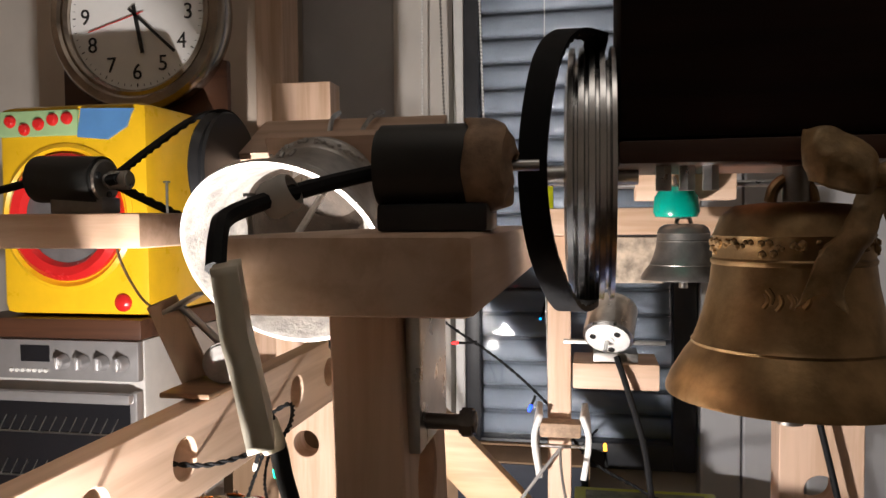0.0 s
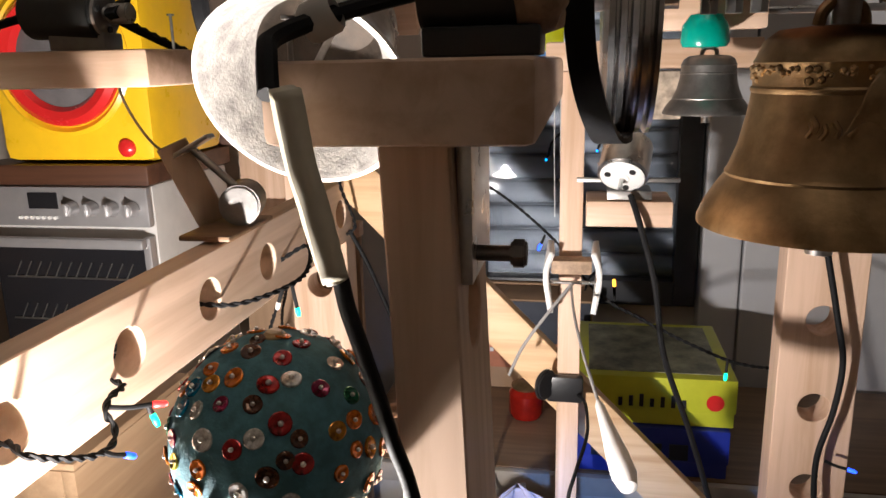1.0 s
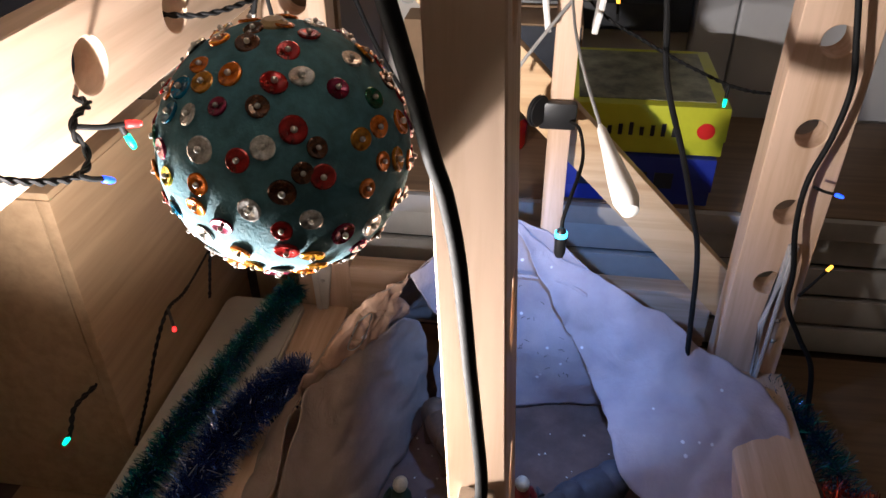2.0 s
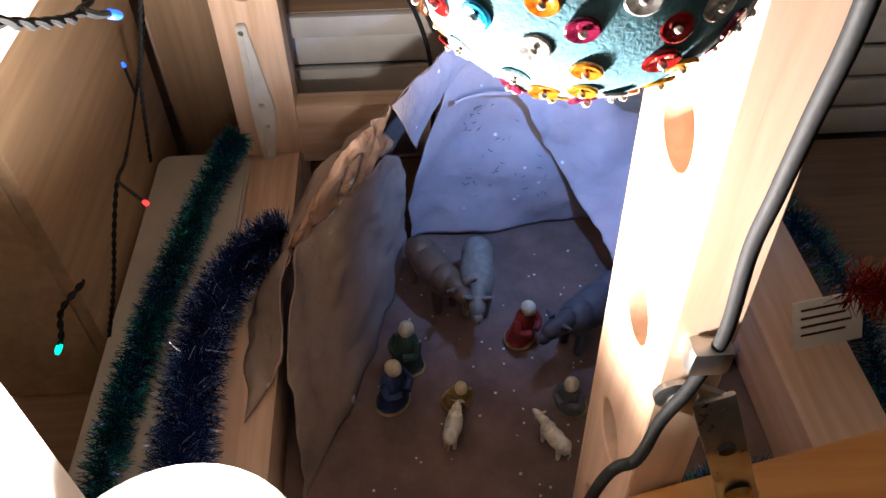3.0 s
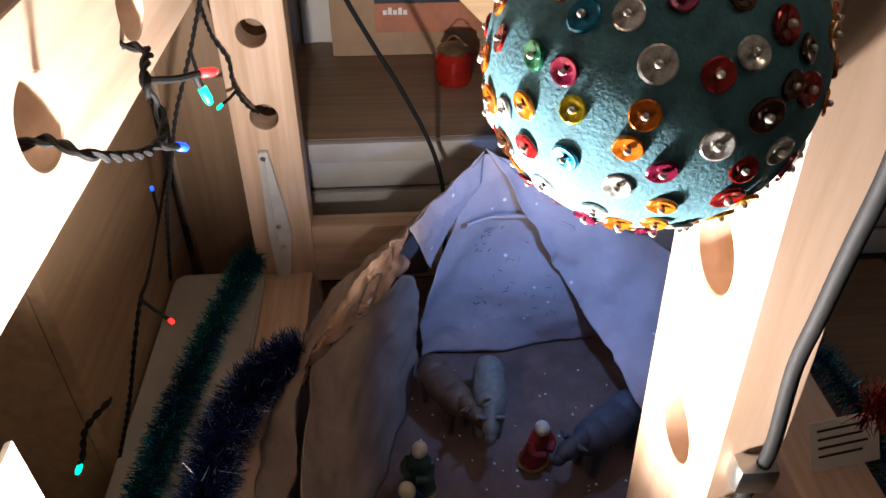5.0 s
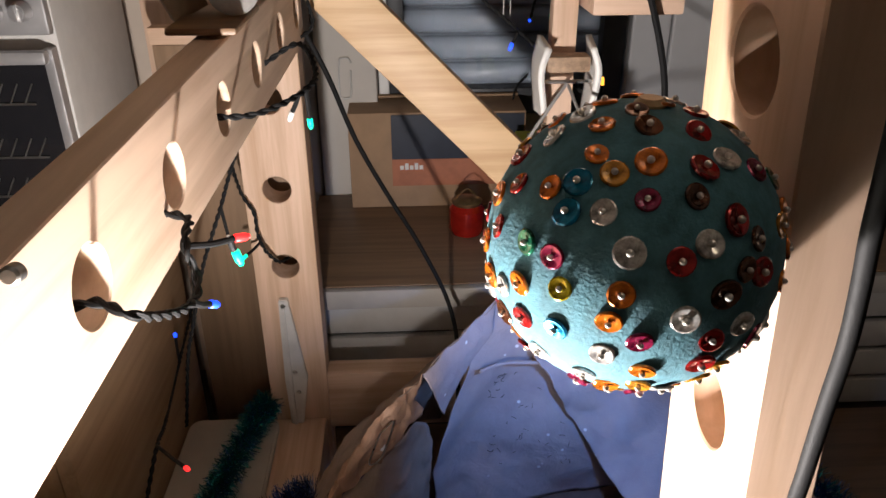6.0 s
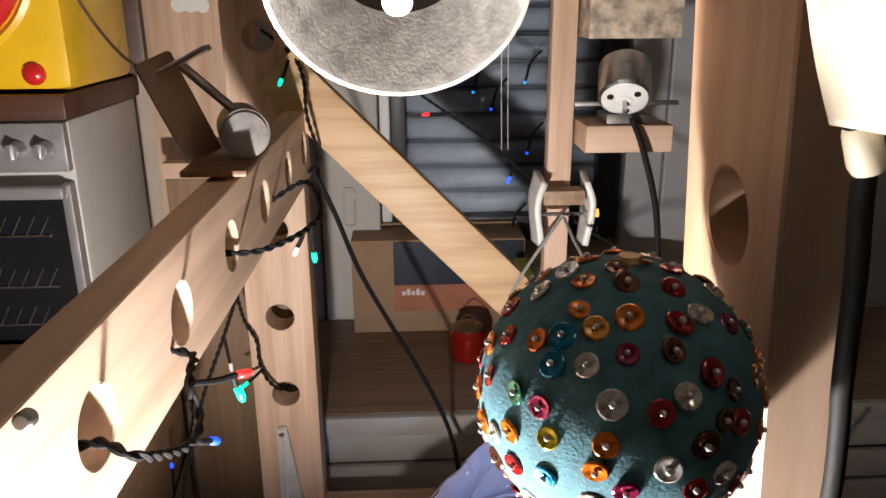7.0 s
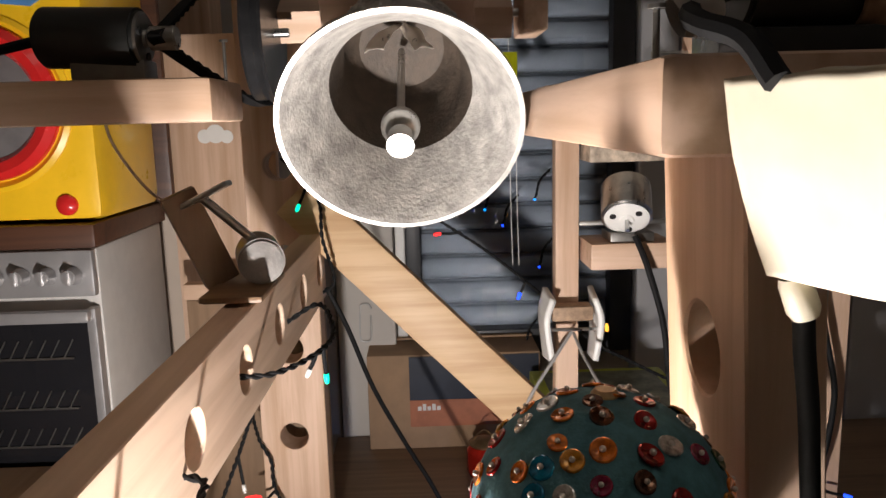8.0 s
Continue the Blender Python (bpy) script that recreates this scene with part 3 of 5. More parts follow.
# brace, rear crossbeam, feet
part("brace", bar((-0.277, 0.9645, 0.734), (0.302, 0.9625, 0.145), 0.053, 0.020, 0.002, (0, 1, 0)), golden_pine, fr, "diagonal golden pine brace")
part("crossbeam", box((-0.257, 0.977, 0.095), (0.242, 1.008, 0.184), 0.002), pine_x, fr)
part("foot", box((-0.352, 0.20, FLOOR + 0.002), (-0.262, 0.976, 0.113), 0.003), pine_y, fr)
part("foot", box((0.245, 0.20, FLOOR + 0.002), (0.33, 0.914, 0.113), 0.003), pine_y, fr)
part("front_rail", bar((-0.085, 0.302, 0.388), (0.55, 0.426, 0.388), 0.052, 0.064, 0.003), orange_pine, fr, "orange varnished lower front rail")
# slim stick with its clamp
part("stick", box((0.0055, 0.931, 0.22), (0.031, 0.951, 0.812), 0.0015), pine_z, fr, "slim pale pine upright")
part("bearer", box((-0.01, 0.90, 0.813), (0.20, 0.965, 0.842), 0.003), pine_x, fr)
part("packing_block", box((0.034, 0.895, 0.764), (0.125, 0.945, 0.8115), 0.002), paint("stained_block", (0.42, 0.34, 0.26), 0.7, var=0.5, scale=60), fr, "stained packing block")
part("packing_block", box((0.034, 0.885, 0.655), (0.121, 0.950, 0.682), 0.002), pine_x, fr, "small pine block under a motor")


def bracket(x, y, z0, z1, zm, side):
    """A pressed steel angle bracket, widest at its bend, with a stiffening rib and screws."""
    th = part("bracket", bmesh.new(), grey_metal, fr, "grey pressed steel bracket")
    t = bmesh.new()
    prof = [(-0.005, z1), (0.006, z1), (0.017 * side + 0.004, zm), (0.006, z0), (-0.005, z0), (-0.008, zm)]
    a = [t.verts.new((x + px_, y - 0.010, z)) for px_, z in prof]
    b = [t.verts.new((x + px_, y - 0.001, z)) for px_, z in prof]
    t.faces.new(a), t.faces.new(b[::-1])
    for i in range(6):
        t.faces.new((a[i], a[(i + 1) % 6], b[(i + 1) % 6], b[i]))
    bmesh.ops.bevel(t, geom=t.edges[:], offset=0.0012, segments=2, affect="EDGES")
    bar((x, y - 0.0105, z0 + 0.01), (x, y - 0.0105, z1 - 0.01), 0.004, 0.004, 0.001, (0, 1, 0), t)
    t.to_mesh(th.data)
    t.free()
    for z, dx in ((z1 - 0.008, 0), (zm + 0.012, 0.006), (zm - 0.02, 0.008), (z0 + 0.008, 0)):
        part("screw", lathe([(0, 0.0022), (0.002, 0.002), (0.0034, 0.0)], axes((x + dx, y - 0.0105, z), (1, 0, 0), (0, 0, 1)), 12), steel, th)


bracket(-0.302, 0.976, 0.085, 0.305, 0.185, 1)
bracket(0.296, 0.914, 0.10, 0.315, 0.195, -1)

# metal angle and bolt on the front post
ang = thing("corner_bracket", (0.0, 0.338, 0.46), "galvanised corner bracket screwed to post and rail", "bracket")
def strip(p0, p1, w, y0, y1):
    """A flat steel strip with rounded ends, seen from the front."""
    p0, p1 = Vector((p0[0], 0, p0[1])), Vector((p1[0], 0, p1[1]))
    d = (p1 - p0).normalized()
    n = Vector((d.z, 0, -d.x))
    ring_ = []
    for c, o in ((p1, 1), (p0, -1)):
        for k in range(9):
            a = math.pi * k / 8
            ring_.append(c + w / 2 * (n * math.cos(a) * o + d * math.sin(a) * o))
    t = bmesh.new()
    f = [t.verts.new((p.x, y0, p.z)) for p in ring_]
    g = [t.verts.new((p.x, y1, p.z)) for p in ring_]
    t.faces.new(f), t.faces.new(g[::-1])
    for k in range(len(f)):
        t.faces.new((f[k], f[(k + 1) % len(f)], g[(k + 1) % len(f)], g[k]))
    bmesh.ops.recalc_face_normals(t, faces=t.faces)
    return t


part("arm", strip((-0.022, 0.499), (-0.006, 0.490), 0.017, 0.3435, 0.3462), steel, ang)
part("plate", bar((-0.006, 0.3435, 0.496), (0.0225, 0.3335, 0.4225), 0.018, 0.0028, 0.0012, (0, -1, 0.1)), steel, ang)
part("tip", lathe([(0.0, 0.0014), (0.0075, 0.0013), (0.009, 0.0006), (0.009, -0.0014), (0.0, -0.0014)], axes((0.0225, 0.3335, 0.4235), (0.93, 0, -0.36), (0.36, 0.1, 0.93)), 28), steel, ang)
part("screw", lathe([(0, 0.003), (0.004, 0.0025), (0.0065, 0.0)], axes((-0.0186, 0.3433, 0.4967), (1, 0, 0), (0, 0, 1)), 18), steel, ang)
part("hole", rod((0.0065, 0.3376, 0.464), (0.0065, 0.3362, 0.464), 0.0038), ink, ang)
part("screw", lathe([(0, 0.003), (0.004, 0.0025), (0.0065, 0.0)], axes((0.0200, 0.3325, 0.4300), (1, 0, 0), (0, 0, 1)), 18), paint("brass_screw", (0.5, 0.34, 0.12), 0.35, 1.0), ang)
bolt = thing("hinge_plate", (-0.005, 0.38, 0.77), "steel hinge plate with a wing bolt on the post", "hinge")
part("plate", box((-0.0142, 0.362, 0.747), (-0.0085, 0.412, 0.799), 0.0015), steel, bolt)
bb = rod((-0.010, 0.372, 0.757), (0.010, 0.372, 0.757), 0.003)
rod((0.004, 0.372, 0.757), (0.010, 0.372, 0.757), 0.0055, seg=8, bm=bb, bevel=0.001)
part("wing_bolt", bb, bell_grey, bolt)

# ---- motors ----
def motor(name, a, b, r, body, label, end, cable):
    th = thing(name, a, label, "motor", "small electric motors")
    a, b = Vector(a), Vector(b)
    d = (b - a).normalized()
    part("can", rod(a, b, r, seg=40, bevel=0.1 * r), body, th)
    q = d.to_track_quat("Z", "Y").to_matrix().to_4x4()
    q.translation = b
    capo = part("end_cap", lathe([(0.0, 0.003), (0.25 * r, 0.003), (0.3 * r, 0.0015), (0.8 * r, 0.0012), (0.88 * r, 0.0)], q, 32), end, th)
    part("shaft", rod(b, b + d * 0.016, 0.0022, seg=12), steel, capo)
    for k in range(3):
        an = radians(40 + 120 * k)
        o = q @ Vector((0.58 * r * math.cos(an), 0.58 * r * math.sin(an), 0.0013))
        part("vent", rod(o, o + d * 0.0012, 0.13 * r, seg=12), ink, capo)
    if cable:
        part("cable", tube(cable, 0.0032), black_rubber, th)
    return th


m1 = motor("drive_motor", (-0.031, 0.392, 0.8525), (0.016, 0.394, 0.8525), 0.0168, motor_black, "black cylindrical drive motor on the front bearer", motor_black,
           [(-0.031, 0.39, 0.851), (-0.048, 0.37, 0.845), (-0.061, 0.345, 0.838), (-0.064, 0.326, 0.833), (-0.0595, 0.312, 0.828), (-0.056, 0.303, 0.818)])
part("cradle", box((-0.029, 0.378, 0.8272), (0.014, 0.408, 0.838), 0.002), black_plastic, m1)
TC = Vector((0.013, 0.393, 0.8525))
bm = lathe([(0.0172, -0.008), (0.0178, -0.006), (0.0182, -0.003), (0.0182, 0.0), (0.0175, 0.003), (0.016, 0.006), (0.011, 0.008), (0.005, 0.009)], axes(TC, (0, 1, 0), (0, 0, 1)), 48)
for v in bm.verts:
    o = v.co - TC
    o.x = 0
    f = noise.noise(v.co * 110) + 0.6 * noise.noise(v.co * 240 + Vector((3, 0, 0)))
    v.co += o.normalized() * max(-0.0004, 0.0014 * f) + Vector((-0.004 * (noise.noise(Vector((7, v.co.y * 90, v.co.z * 90)))), 0, 0))
thicken(part("tape", bm, tape, m1, "crumpled beige tape"), 0.0006)
m2 = motor("drive_motor", (-0.352, 0.596, 0.864), (-0.294, 0.592, 0.862), 0.0175, motor_black, "black cylindrical motor on the pine bearer", dull_steel,
           [(-0.350, 0.596, 0.864), (-0.40, 0.59, 0.853), (-0.47, 0.585, 0.845), (-0.6, 0.59, 0.838), (-0.8, 0.60, 0.836)])
part("cradle", box((-0.335, 0.585, 0.8382), (-0.292, 0.607, 0.850), 0.002), dull_steel, m2)
part("pulley", rod((-0.290, 0.592, 0.862), (-0.274, 0.592, 0.862), 0.007, seg=20, bevel=0.001), steel, m2)
m3 = motor("drive_motor", (0.076, 0.914, 0.737), (0.069, 0.882, 0.708), 0.0255, steel, "bright steel motor on a small pine block", white_pl,
           [(0.078, 0.883, 0.690), (0.088, 0.872, 0.66), (0.105, 0.870, 0.60), (0.118, 0.875, 0.52), (0.150, 0.885, 0.43), (0.172, 0.89, 0.36), (0.19, 0.893, 0.29), (0.20, 0.86, 0.12), (0.21, 0.8, 0.04)])
part("strap", box((0.024, 0.896, 0.700), (0.128, 0.902, 0.7045), 0.001), dull_steel, m3, "metal hold-down strap")
part("cradle", box((0.055, 0.89, 0.6825), (0.10, 0.93, 0.692), 0.001), dull_steel, m3)

# ---- wheels and belts ----
bw = thing("flywheel", (0.052, 0.55, 0.85), "turned aluminium grooved wheel of the large bell", "pulley wheel")
prof = [(0.0, 0.0), (0.058, 0.0), (0.063, 0.001)]
for k in range(4):
    z = 0.002 + k * 0.0055
    prof += [(0.0735, z), (0.0735, z + 0.0028), (0.067, z + 0.0036), (0.067, z + 0.0048)]
prof += [(0.0735, 0.0245), (0.0735, 0.0268), (0.058, 0.0268), (0.0, 0.0268)]
part("wheel", lathe(prof, axes((0.038, 0.555, 0.857), (0, 1, 0), (0, 0, 1)), 72), alu, bw)
part("axle", rod((0.016, 0.555, 0.857), (0.079, 0.555, 0.857), 0.006), steel, bw)


def belt(name, pts, w, thick, side, label):
    """A flat toothed belt along a closed line, side: the way its width lies at each point."""
    th = thing(name, pts[0], label, "drive belt", "drive belts")
    line = spline(list(pts) + [pts[0]], 10)[:-1]
    n = len(line)
    t = bmesh.new()
    rows_ = []
    c = sum(line, Vector()) / n
    for i, p in enumerate(line):
        d = (line[(i + 1) % n] - line[i - 1]).normalized()
        s = Vector(side)
        s = (s - d * s.dot(d)).normalized()
        o = s.cross(d)
        if o.dot(p - c) < 0:
            o = -o
        k = thick * (1.35 if i % 2 else 0.8)
        rows_.append([t.verts.new(v) for v in (p - s * w / 2, p + s * w / 2, p + s * w / 2 - o * k, p - s * w / 2 - o * k)])
    for i in range(n):
        a, b = rows_[i], rows_[(i + 1) % n]
        for k in range(4):
            t.faces.new((a[k], a[(k + 1) % 4], b[(k + 1) % 4], b[k]))
    part("band", t, black_rubber, th)
    return th


belt("drive_belt", [(0.055, 0.530, 0.934), (0.04, 0.490, 0.927), (0.031, 0.455, 0.904), (0.026, 0.440, 0.859), (0.029, 0.450, 0.819), (0.039, 0.480, 0.788), (0.048, 0.515, 0.783), (0.05, 0.57, 0.785), (0.048, 0.615, 0.819), (0.048, 0.630, 0.857), (0.049, 0.612, 0.901), (0.053, 0.575, 0.93)], 0.013, 0.003, (1, 0, 0), "wide black rubber belt round the aluminium wheel")
bw2 = thing("flywheel", (-0.235, 0.66, 0.868), "black plastic wheel driving the pale bell", "pulley wheel")
part("wheel", lathe([(0.0, 0.0), (0.046, 0.0), (0.0475, 0.002), (0.044, 0.007), (0.0475, 0.012), (0.046, 0.014), (0.0, 0.014)], axes((-0.246, 0.668, 0.872), (0, 1, 0), (0, 0, 1)), 56), black_plastic, bw2)
part("axle", rod((-0.252, 0.668, 0.872), (-0.222, 0.668, 0.872), 0.003), steel, bw2)
belt("drive_belt", [(-0.281, 0.592, 0.870), (-0.272, 0.615, 0.888), (-0.256, 0.650, 0.914), (-0.242, 0.672, 0.922), (-0.240, 0.700, 0.910), (-0.240, 0.716, 0.872), (-0.240, 0.695, 0.831), (-0.245, 0.66, 0.824), (-0.262, 0.625, 0.838), (-0.278, 0.595, 0.853), (-0.285, 0.583, 0.862)], 0.0075, 0.0025, (1, 0, 0.1), "thin black rubber belt from motor to wheel")
for p in ((-0.250, 0.600), (-0.068, 0.352)):
    nail = thing("nail", (p[0], p[1], 0.82), "dark steel nail driven upright into pine", "nail", "nails")
    zt = 0.838 if p[0] < -0.2 else 0.827
    nh = 0.022 if p[0] < -0.2 else 0.0135
    nb = rod((p[0], p[1], zt), (p[0], p[1], zt + nh), 0.0010, seg=10)
    part("shank", rod((p[0], p[1], zt + nh), (p[0], p[1], zt + nh + 0.0012), 0.0025, seg=14, bm=nb), dull_steel, nail)

# ---- bells ----
def bell_profile(r, h, wall=0.08):
    """Outside and inside of a church bell: lip, waist and shoulder; height 0 at the lip."""
    out = [(1.0, 0.0), (1.0, 0.03), (0.955, 0.10), (0.86, 0.20), (0.79, 0.26), (0.795, 0.275), (0.775, 0.29), (0.70, 0.42), (0.645, 0.58), (0.625, 0.68), (0.635, 0.69), (0.635, 0.705), (0.62, 0.715), (0.615, 0.82), (0.625, 0.83), (0.61, 0.85), (0.56, 0.93), (0.45, 0.985), (0.22, 1.0), (0.0, 1.0)]
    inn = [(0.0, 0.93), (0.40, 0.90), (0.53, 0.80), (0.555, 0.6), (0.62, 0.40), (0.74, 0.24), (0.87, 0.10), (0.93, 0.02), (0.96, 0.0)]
    return [(a * r, b * h) for a, b in out], [(a * r, b * h) for a, b in inn]


def bell(name, m, r, h, outside, inside, label, frieze=None):
    th = thing(name, m.translation, label, "bell", "bells")
    o, i = bell_profile(r, h)
    part("body", lathe([(0.96 * r, 0.0)] + o, m, 72), outside, th)
    part("inner_wall", lathe(i[4:], m, 64), inside, th)
    part("inner_crown", lathe(i[:5], m, 64), bell_deep, th, "inner crown, coloured dark for the shade inside")
    cl = part("clapper", rod(m @ Vector((0, 0, 0.86 * h)), m @ Vector((0, 0.0, 0.03 * h)), 0.035 * r, seg=12), steel, th)
    ball_ = bmesh.new()
    bmesh.ops.create_uvsphere(ball_, u_segments=20, v_segments=12, radius=0.16 * r, matrix=m @ Matrix.Translation((0, 0, 0.02 * h)))
    rod(m @ Vector((0, 0, 0.0)), m @ Vector((0, 0, -0.16 * h)), 0.09 * r, 0.11 * r, 16, ball_)
    part("clapper_ball", ball_, steel, cl)
    loop = [m @ Vector((0.17 * r * math.cos(a), 0, h * 1.0 + 0.2 * r * math.sin(a))) for a in [math.pi * k / 6 for k in range(7)]]
    part("crown", tube(loop, 0.05 * r, 10), outside, th)
    if frieze:
        fz = bmesh.new()
        random.seed(4)
        for k in range(46):
            a = 2 * math.pi * k / 46
            rr = 0.62 * r
            for q in range(2):
                aa, zz = a + random.uniform(-0.05, 0.05), h * random.uniform(0.735, 0.805)
                bmesh.ops.create_icosphere(fz, subdivisions=1, radius=r * random.uniform(0.022, 0.04), matrix=m @ Matrix.Translation((rr * math.cos(aa), rr * math.sin(aa), zz)))
        part("frieze", fz, frieze, th, "cast ornamental frieze")
        ltr = bmesh.new()
        for k, (da, dz) in enumerate(((-0.10, 0.0), (-0.05, 0.02), (0.0, -0.01), (0.11, 0.0), (0.20, 0.005))):
            a = radians(-112) + da * 1.4
            p = Vector((0.68 * r * math.cos(a), 0.68 * r * math.sin(a), h * (0.49 + dz)))
            p2 = p + Vector((0.02 * r * (-1) ** k, 0, 0.07 * h))
            tube([m @ p, m @ ((p + p2) / 2 + Vector((0.02 * r, -0.02 * r, 0))), m @ p2], 0.022 * r, 6, 4, ltr)
        part("relief", ltr, outside, th)
    return th


def bow(name, at, s, mat, label, face=(0, -1, 0), up=(0, 0, 1)):
    """A tied satin ribbon: two loops, a knot and two tails."""
    th = thing(name, at, label, "ribbon bow", "ribbon bows")
    f, u = Vector(face).normalized(), Vector(up).normalized()
    r = u.cross(f).normalized() * -1
    at = Vector(at)

    def P(a, b, c):
        return at + s * (a * r + b * u + c * f)

    for k in (-1, 1):
        rows_ = [[P(0.02 * k, 0.07, 0.06), P(0.22 * k, 0.26, 0.20), P(0.50 * k, 0.42, 0.22), P(0.60 * k, 0.36, 0.06), P(0.36 * k, 0.20, 0.0), P(0, 0.05, 0.02)],
                 [P(0.03 * k, 0.0, 0.10), P(0.24 * k, 0.06, 0.30), P(0.54 * k, 0.14, 0.30), P(0.66 * k, 0.16, 0.10), P(0.38 * k, 0.04, 0.06), P(0, 0.0, 0.04)],
                 [P(0.02 * k, -0.07, 0.06), P(0.20 * k, -0.13, 0.22), P(0.48 * k, -0.12, 0.26), P(0.58 * k, -0.07, 0.08), P(0.34 * k, -0.09, 0.0), P(0, -0.05, 0.02)]]
        thicken(part("loop", sheet(rows_, 40, 14, 0.06 * s, k, 3.2 / s), mat, th), 0.0004)
    for k in (-0.26, 0.30):
        rows_ = [[P(-0.06, -0.04, 0.05), P(0.7 * k - 0.15, -0.40, 0.14), P(1.3 * k - 0.16, -0.80, 0.06), P(1.5 * k - 0.17, -1.12, 0.12)],
                 [P(0.0, -0.05, 0.09), P(0.7 * k, -0.42, 0.20), P(1.3 * k, -0.80, 0.12), P(1.5 * k, -0.98, 0.06)],
                 [P(0.06, -0.04, 0.05), P(0.7 * k + 0.15, -0.40, 0.10), P(1.3 * k + 0.16, -0.78, 0.10), P(1.5 * k + 0.17, -1.08, 0.04)]]
        thicken(part("tail", sheet(rows_, 30, 14, 0.05 * s, k, 3.0 / s), mat, th), 0.0004)
    kb = bmesh.new()
    bmesh.ops.create_icosphere(kb, subdivisions=2, radius=0.11 * s, matrix=Matrix.Translation(P(0, 0, 0.09)))
    part("knot", kb, mat, th)
    return th


# large bronze bell with its stained headstock
bell("bell", pose(0.1605, 0.545, 0.7335), 0.0665, 0.106, bronze, bell_grey, "large bronze bell with cast frieze hanging from dark headstock", bronze)
hs = thing("headstock", (0.15, 0.55, 0.853), "dark stained wooden headstock above the bronze bell", "headstock")
part("block", box((0.066, 0.500, 0.872), (0.33, 0.60, 1.03), 0.004), stained, hs)
part("plank", box((0.066, 0.497, 0.859), (0.33, 0.603, 0.871), 0.002), dark_board, hs, "lighter plank under the block")
part("axle", rod((0.054, 0.555, 0.866), (0.345, 0.555, 0.866), 0.004), steel, hs)
part("hanger", rod((0.1625, 0.545, 0.84), (0.1625, 0.545, 0.862), 0.007), dull_steel, hs)
part("hook", tube([(0.163, 0.498, 0.872), (0.160, 0.493, 0.866), (0.161, 0.493, 0.856), (0.163, 0.500, 0.848)], 0.0009, 8), dull_steel, hs)
for k in range(3):
    part("nut", rod((0.090 + k * 0.012, 0.520, 0.846), (0.090 + k * 0.012, 0.520, 0.859), 0.0045, seg=6), steel, hs)
bow("ribbon_bow", (0.1825, 0.478, 0.850), 0.056, bow_gold, "dull gold satin ribbon bow tied on the bronze bell")

# small grey bell further back with a green cup
bell("bell", pose(0.131, 0.780, 0.778), 0.036, 0.048, bell_grey, bell_inside, "small grey cast bell behind the bronze one")
hs2 = thing("headstock", (0.13, 0.78, 0.83), "short pine headstock over the small grey bell", "headstock")
part("block", box((0.09, 0.765, 0.846), (0.172, 0.795, 0.875), 0.002), pine_x, hs2)
part("hanger", rod((0.131, 0.78, 0.83), (0.131, 0.78, 0.847), 0.003), steel, hs2)
part("axle", rod((0.06, 0.78, 0.860), (0.32, 0.78, 0.860), 0.003), steel, hs2)
gc = thing("green_cup", (0.120, 0.735, 0.832), "translucent green plastic cup lamp beside the small bell", "lamp cup")
part("cup", lathe([(0.004, 0.022), (0.012, 0.020), (0.0175, 0.012), (0.0185, 0.0), (0.0165, -0.004), (0.0, -0.005)], pose(0.120, 0.735, 0.836), 32), green_cup, gc)
part("stem", rod((0.120, 0.735, 0.857), (0.120, 0.755, 0.864), 0.002), dull_steel, gc)

# pale bell, swung towards the room, with its headstock
SW = Matrix.Translation((-0.146, 0.700, 0.886)) @ Matrix.Rotation(radians(-60), 4, "X")
bell("bell", SW @ Matrix.Translation((0, 0, -0.158)), 0.070, 0.114, bell_silver, bell_inside, "pale silver bell swung up with its mouth showing", bell_silver)
hs3 = thing("headstock", (-0.15, 0.700, 0.886), "pale pine headstock plank of the silver bell", "headstock")
part("plank", box((-0.238, -0.012, -0.018), (-0.072, 0.012, 0.050), 0.002, SW @ Matrix.Translation((0.15, 0, 0))), pine_x, hs3)
part("cheek", box((-0.205, -0.03, -0.03), (-0.10, 0.03, -0.0185), 0.002, SW @ Matrix.Translation((0.15, 0, 0))), pine_x, hs3)
part("axle", rod((-0.242, 0.700, 0.886), (-0.06, 0.700, 0.886), 0.003), steel, hs3)
for dx in (-0.02, 0.02):
    part("strap", tube([SW @ Vector((dx, -0.015, 0.055)), SW @ Vector((dx * 0.8, -0.020, 0.02)), SW @ Vector((dx * 0.3, -0.004, -0.036))], 0.0022, 8), steel, hs3)
bow("ribbon_bow", SW @ Vector((0, -0.012, -0.05)), 0.036, bow_silver, "shiny silver satin ribbon bow on the pale bell", SW.to_3x3() @ Vector((0, -1, 0)), SW.to_3x3() @ Vector((0, 0, 1)))
part("bearing", box((-0.062, 0.67, 0.8705), (-0.045, 0.73, 0.90), 0.002), pine_y, hs3)

# ---- small clip on the side rail ----
rc = thing("cable_clip", (-0.262, 0.359, 0.680), "small dull steel cable clip on the drilled rail", "clip")
part("band", lathe([(0.0022, -0.003), (0.0031, -0.002), (0.0031, 0.002), (0.0022, 0.003), (0.0, 0.003)], Matrix.Translation((-0.2585, 0.359, 0.680)) @ Matrix.Rotation(radians(80), 4, "X"), 20), dull_steel, rc)

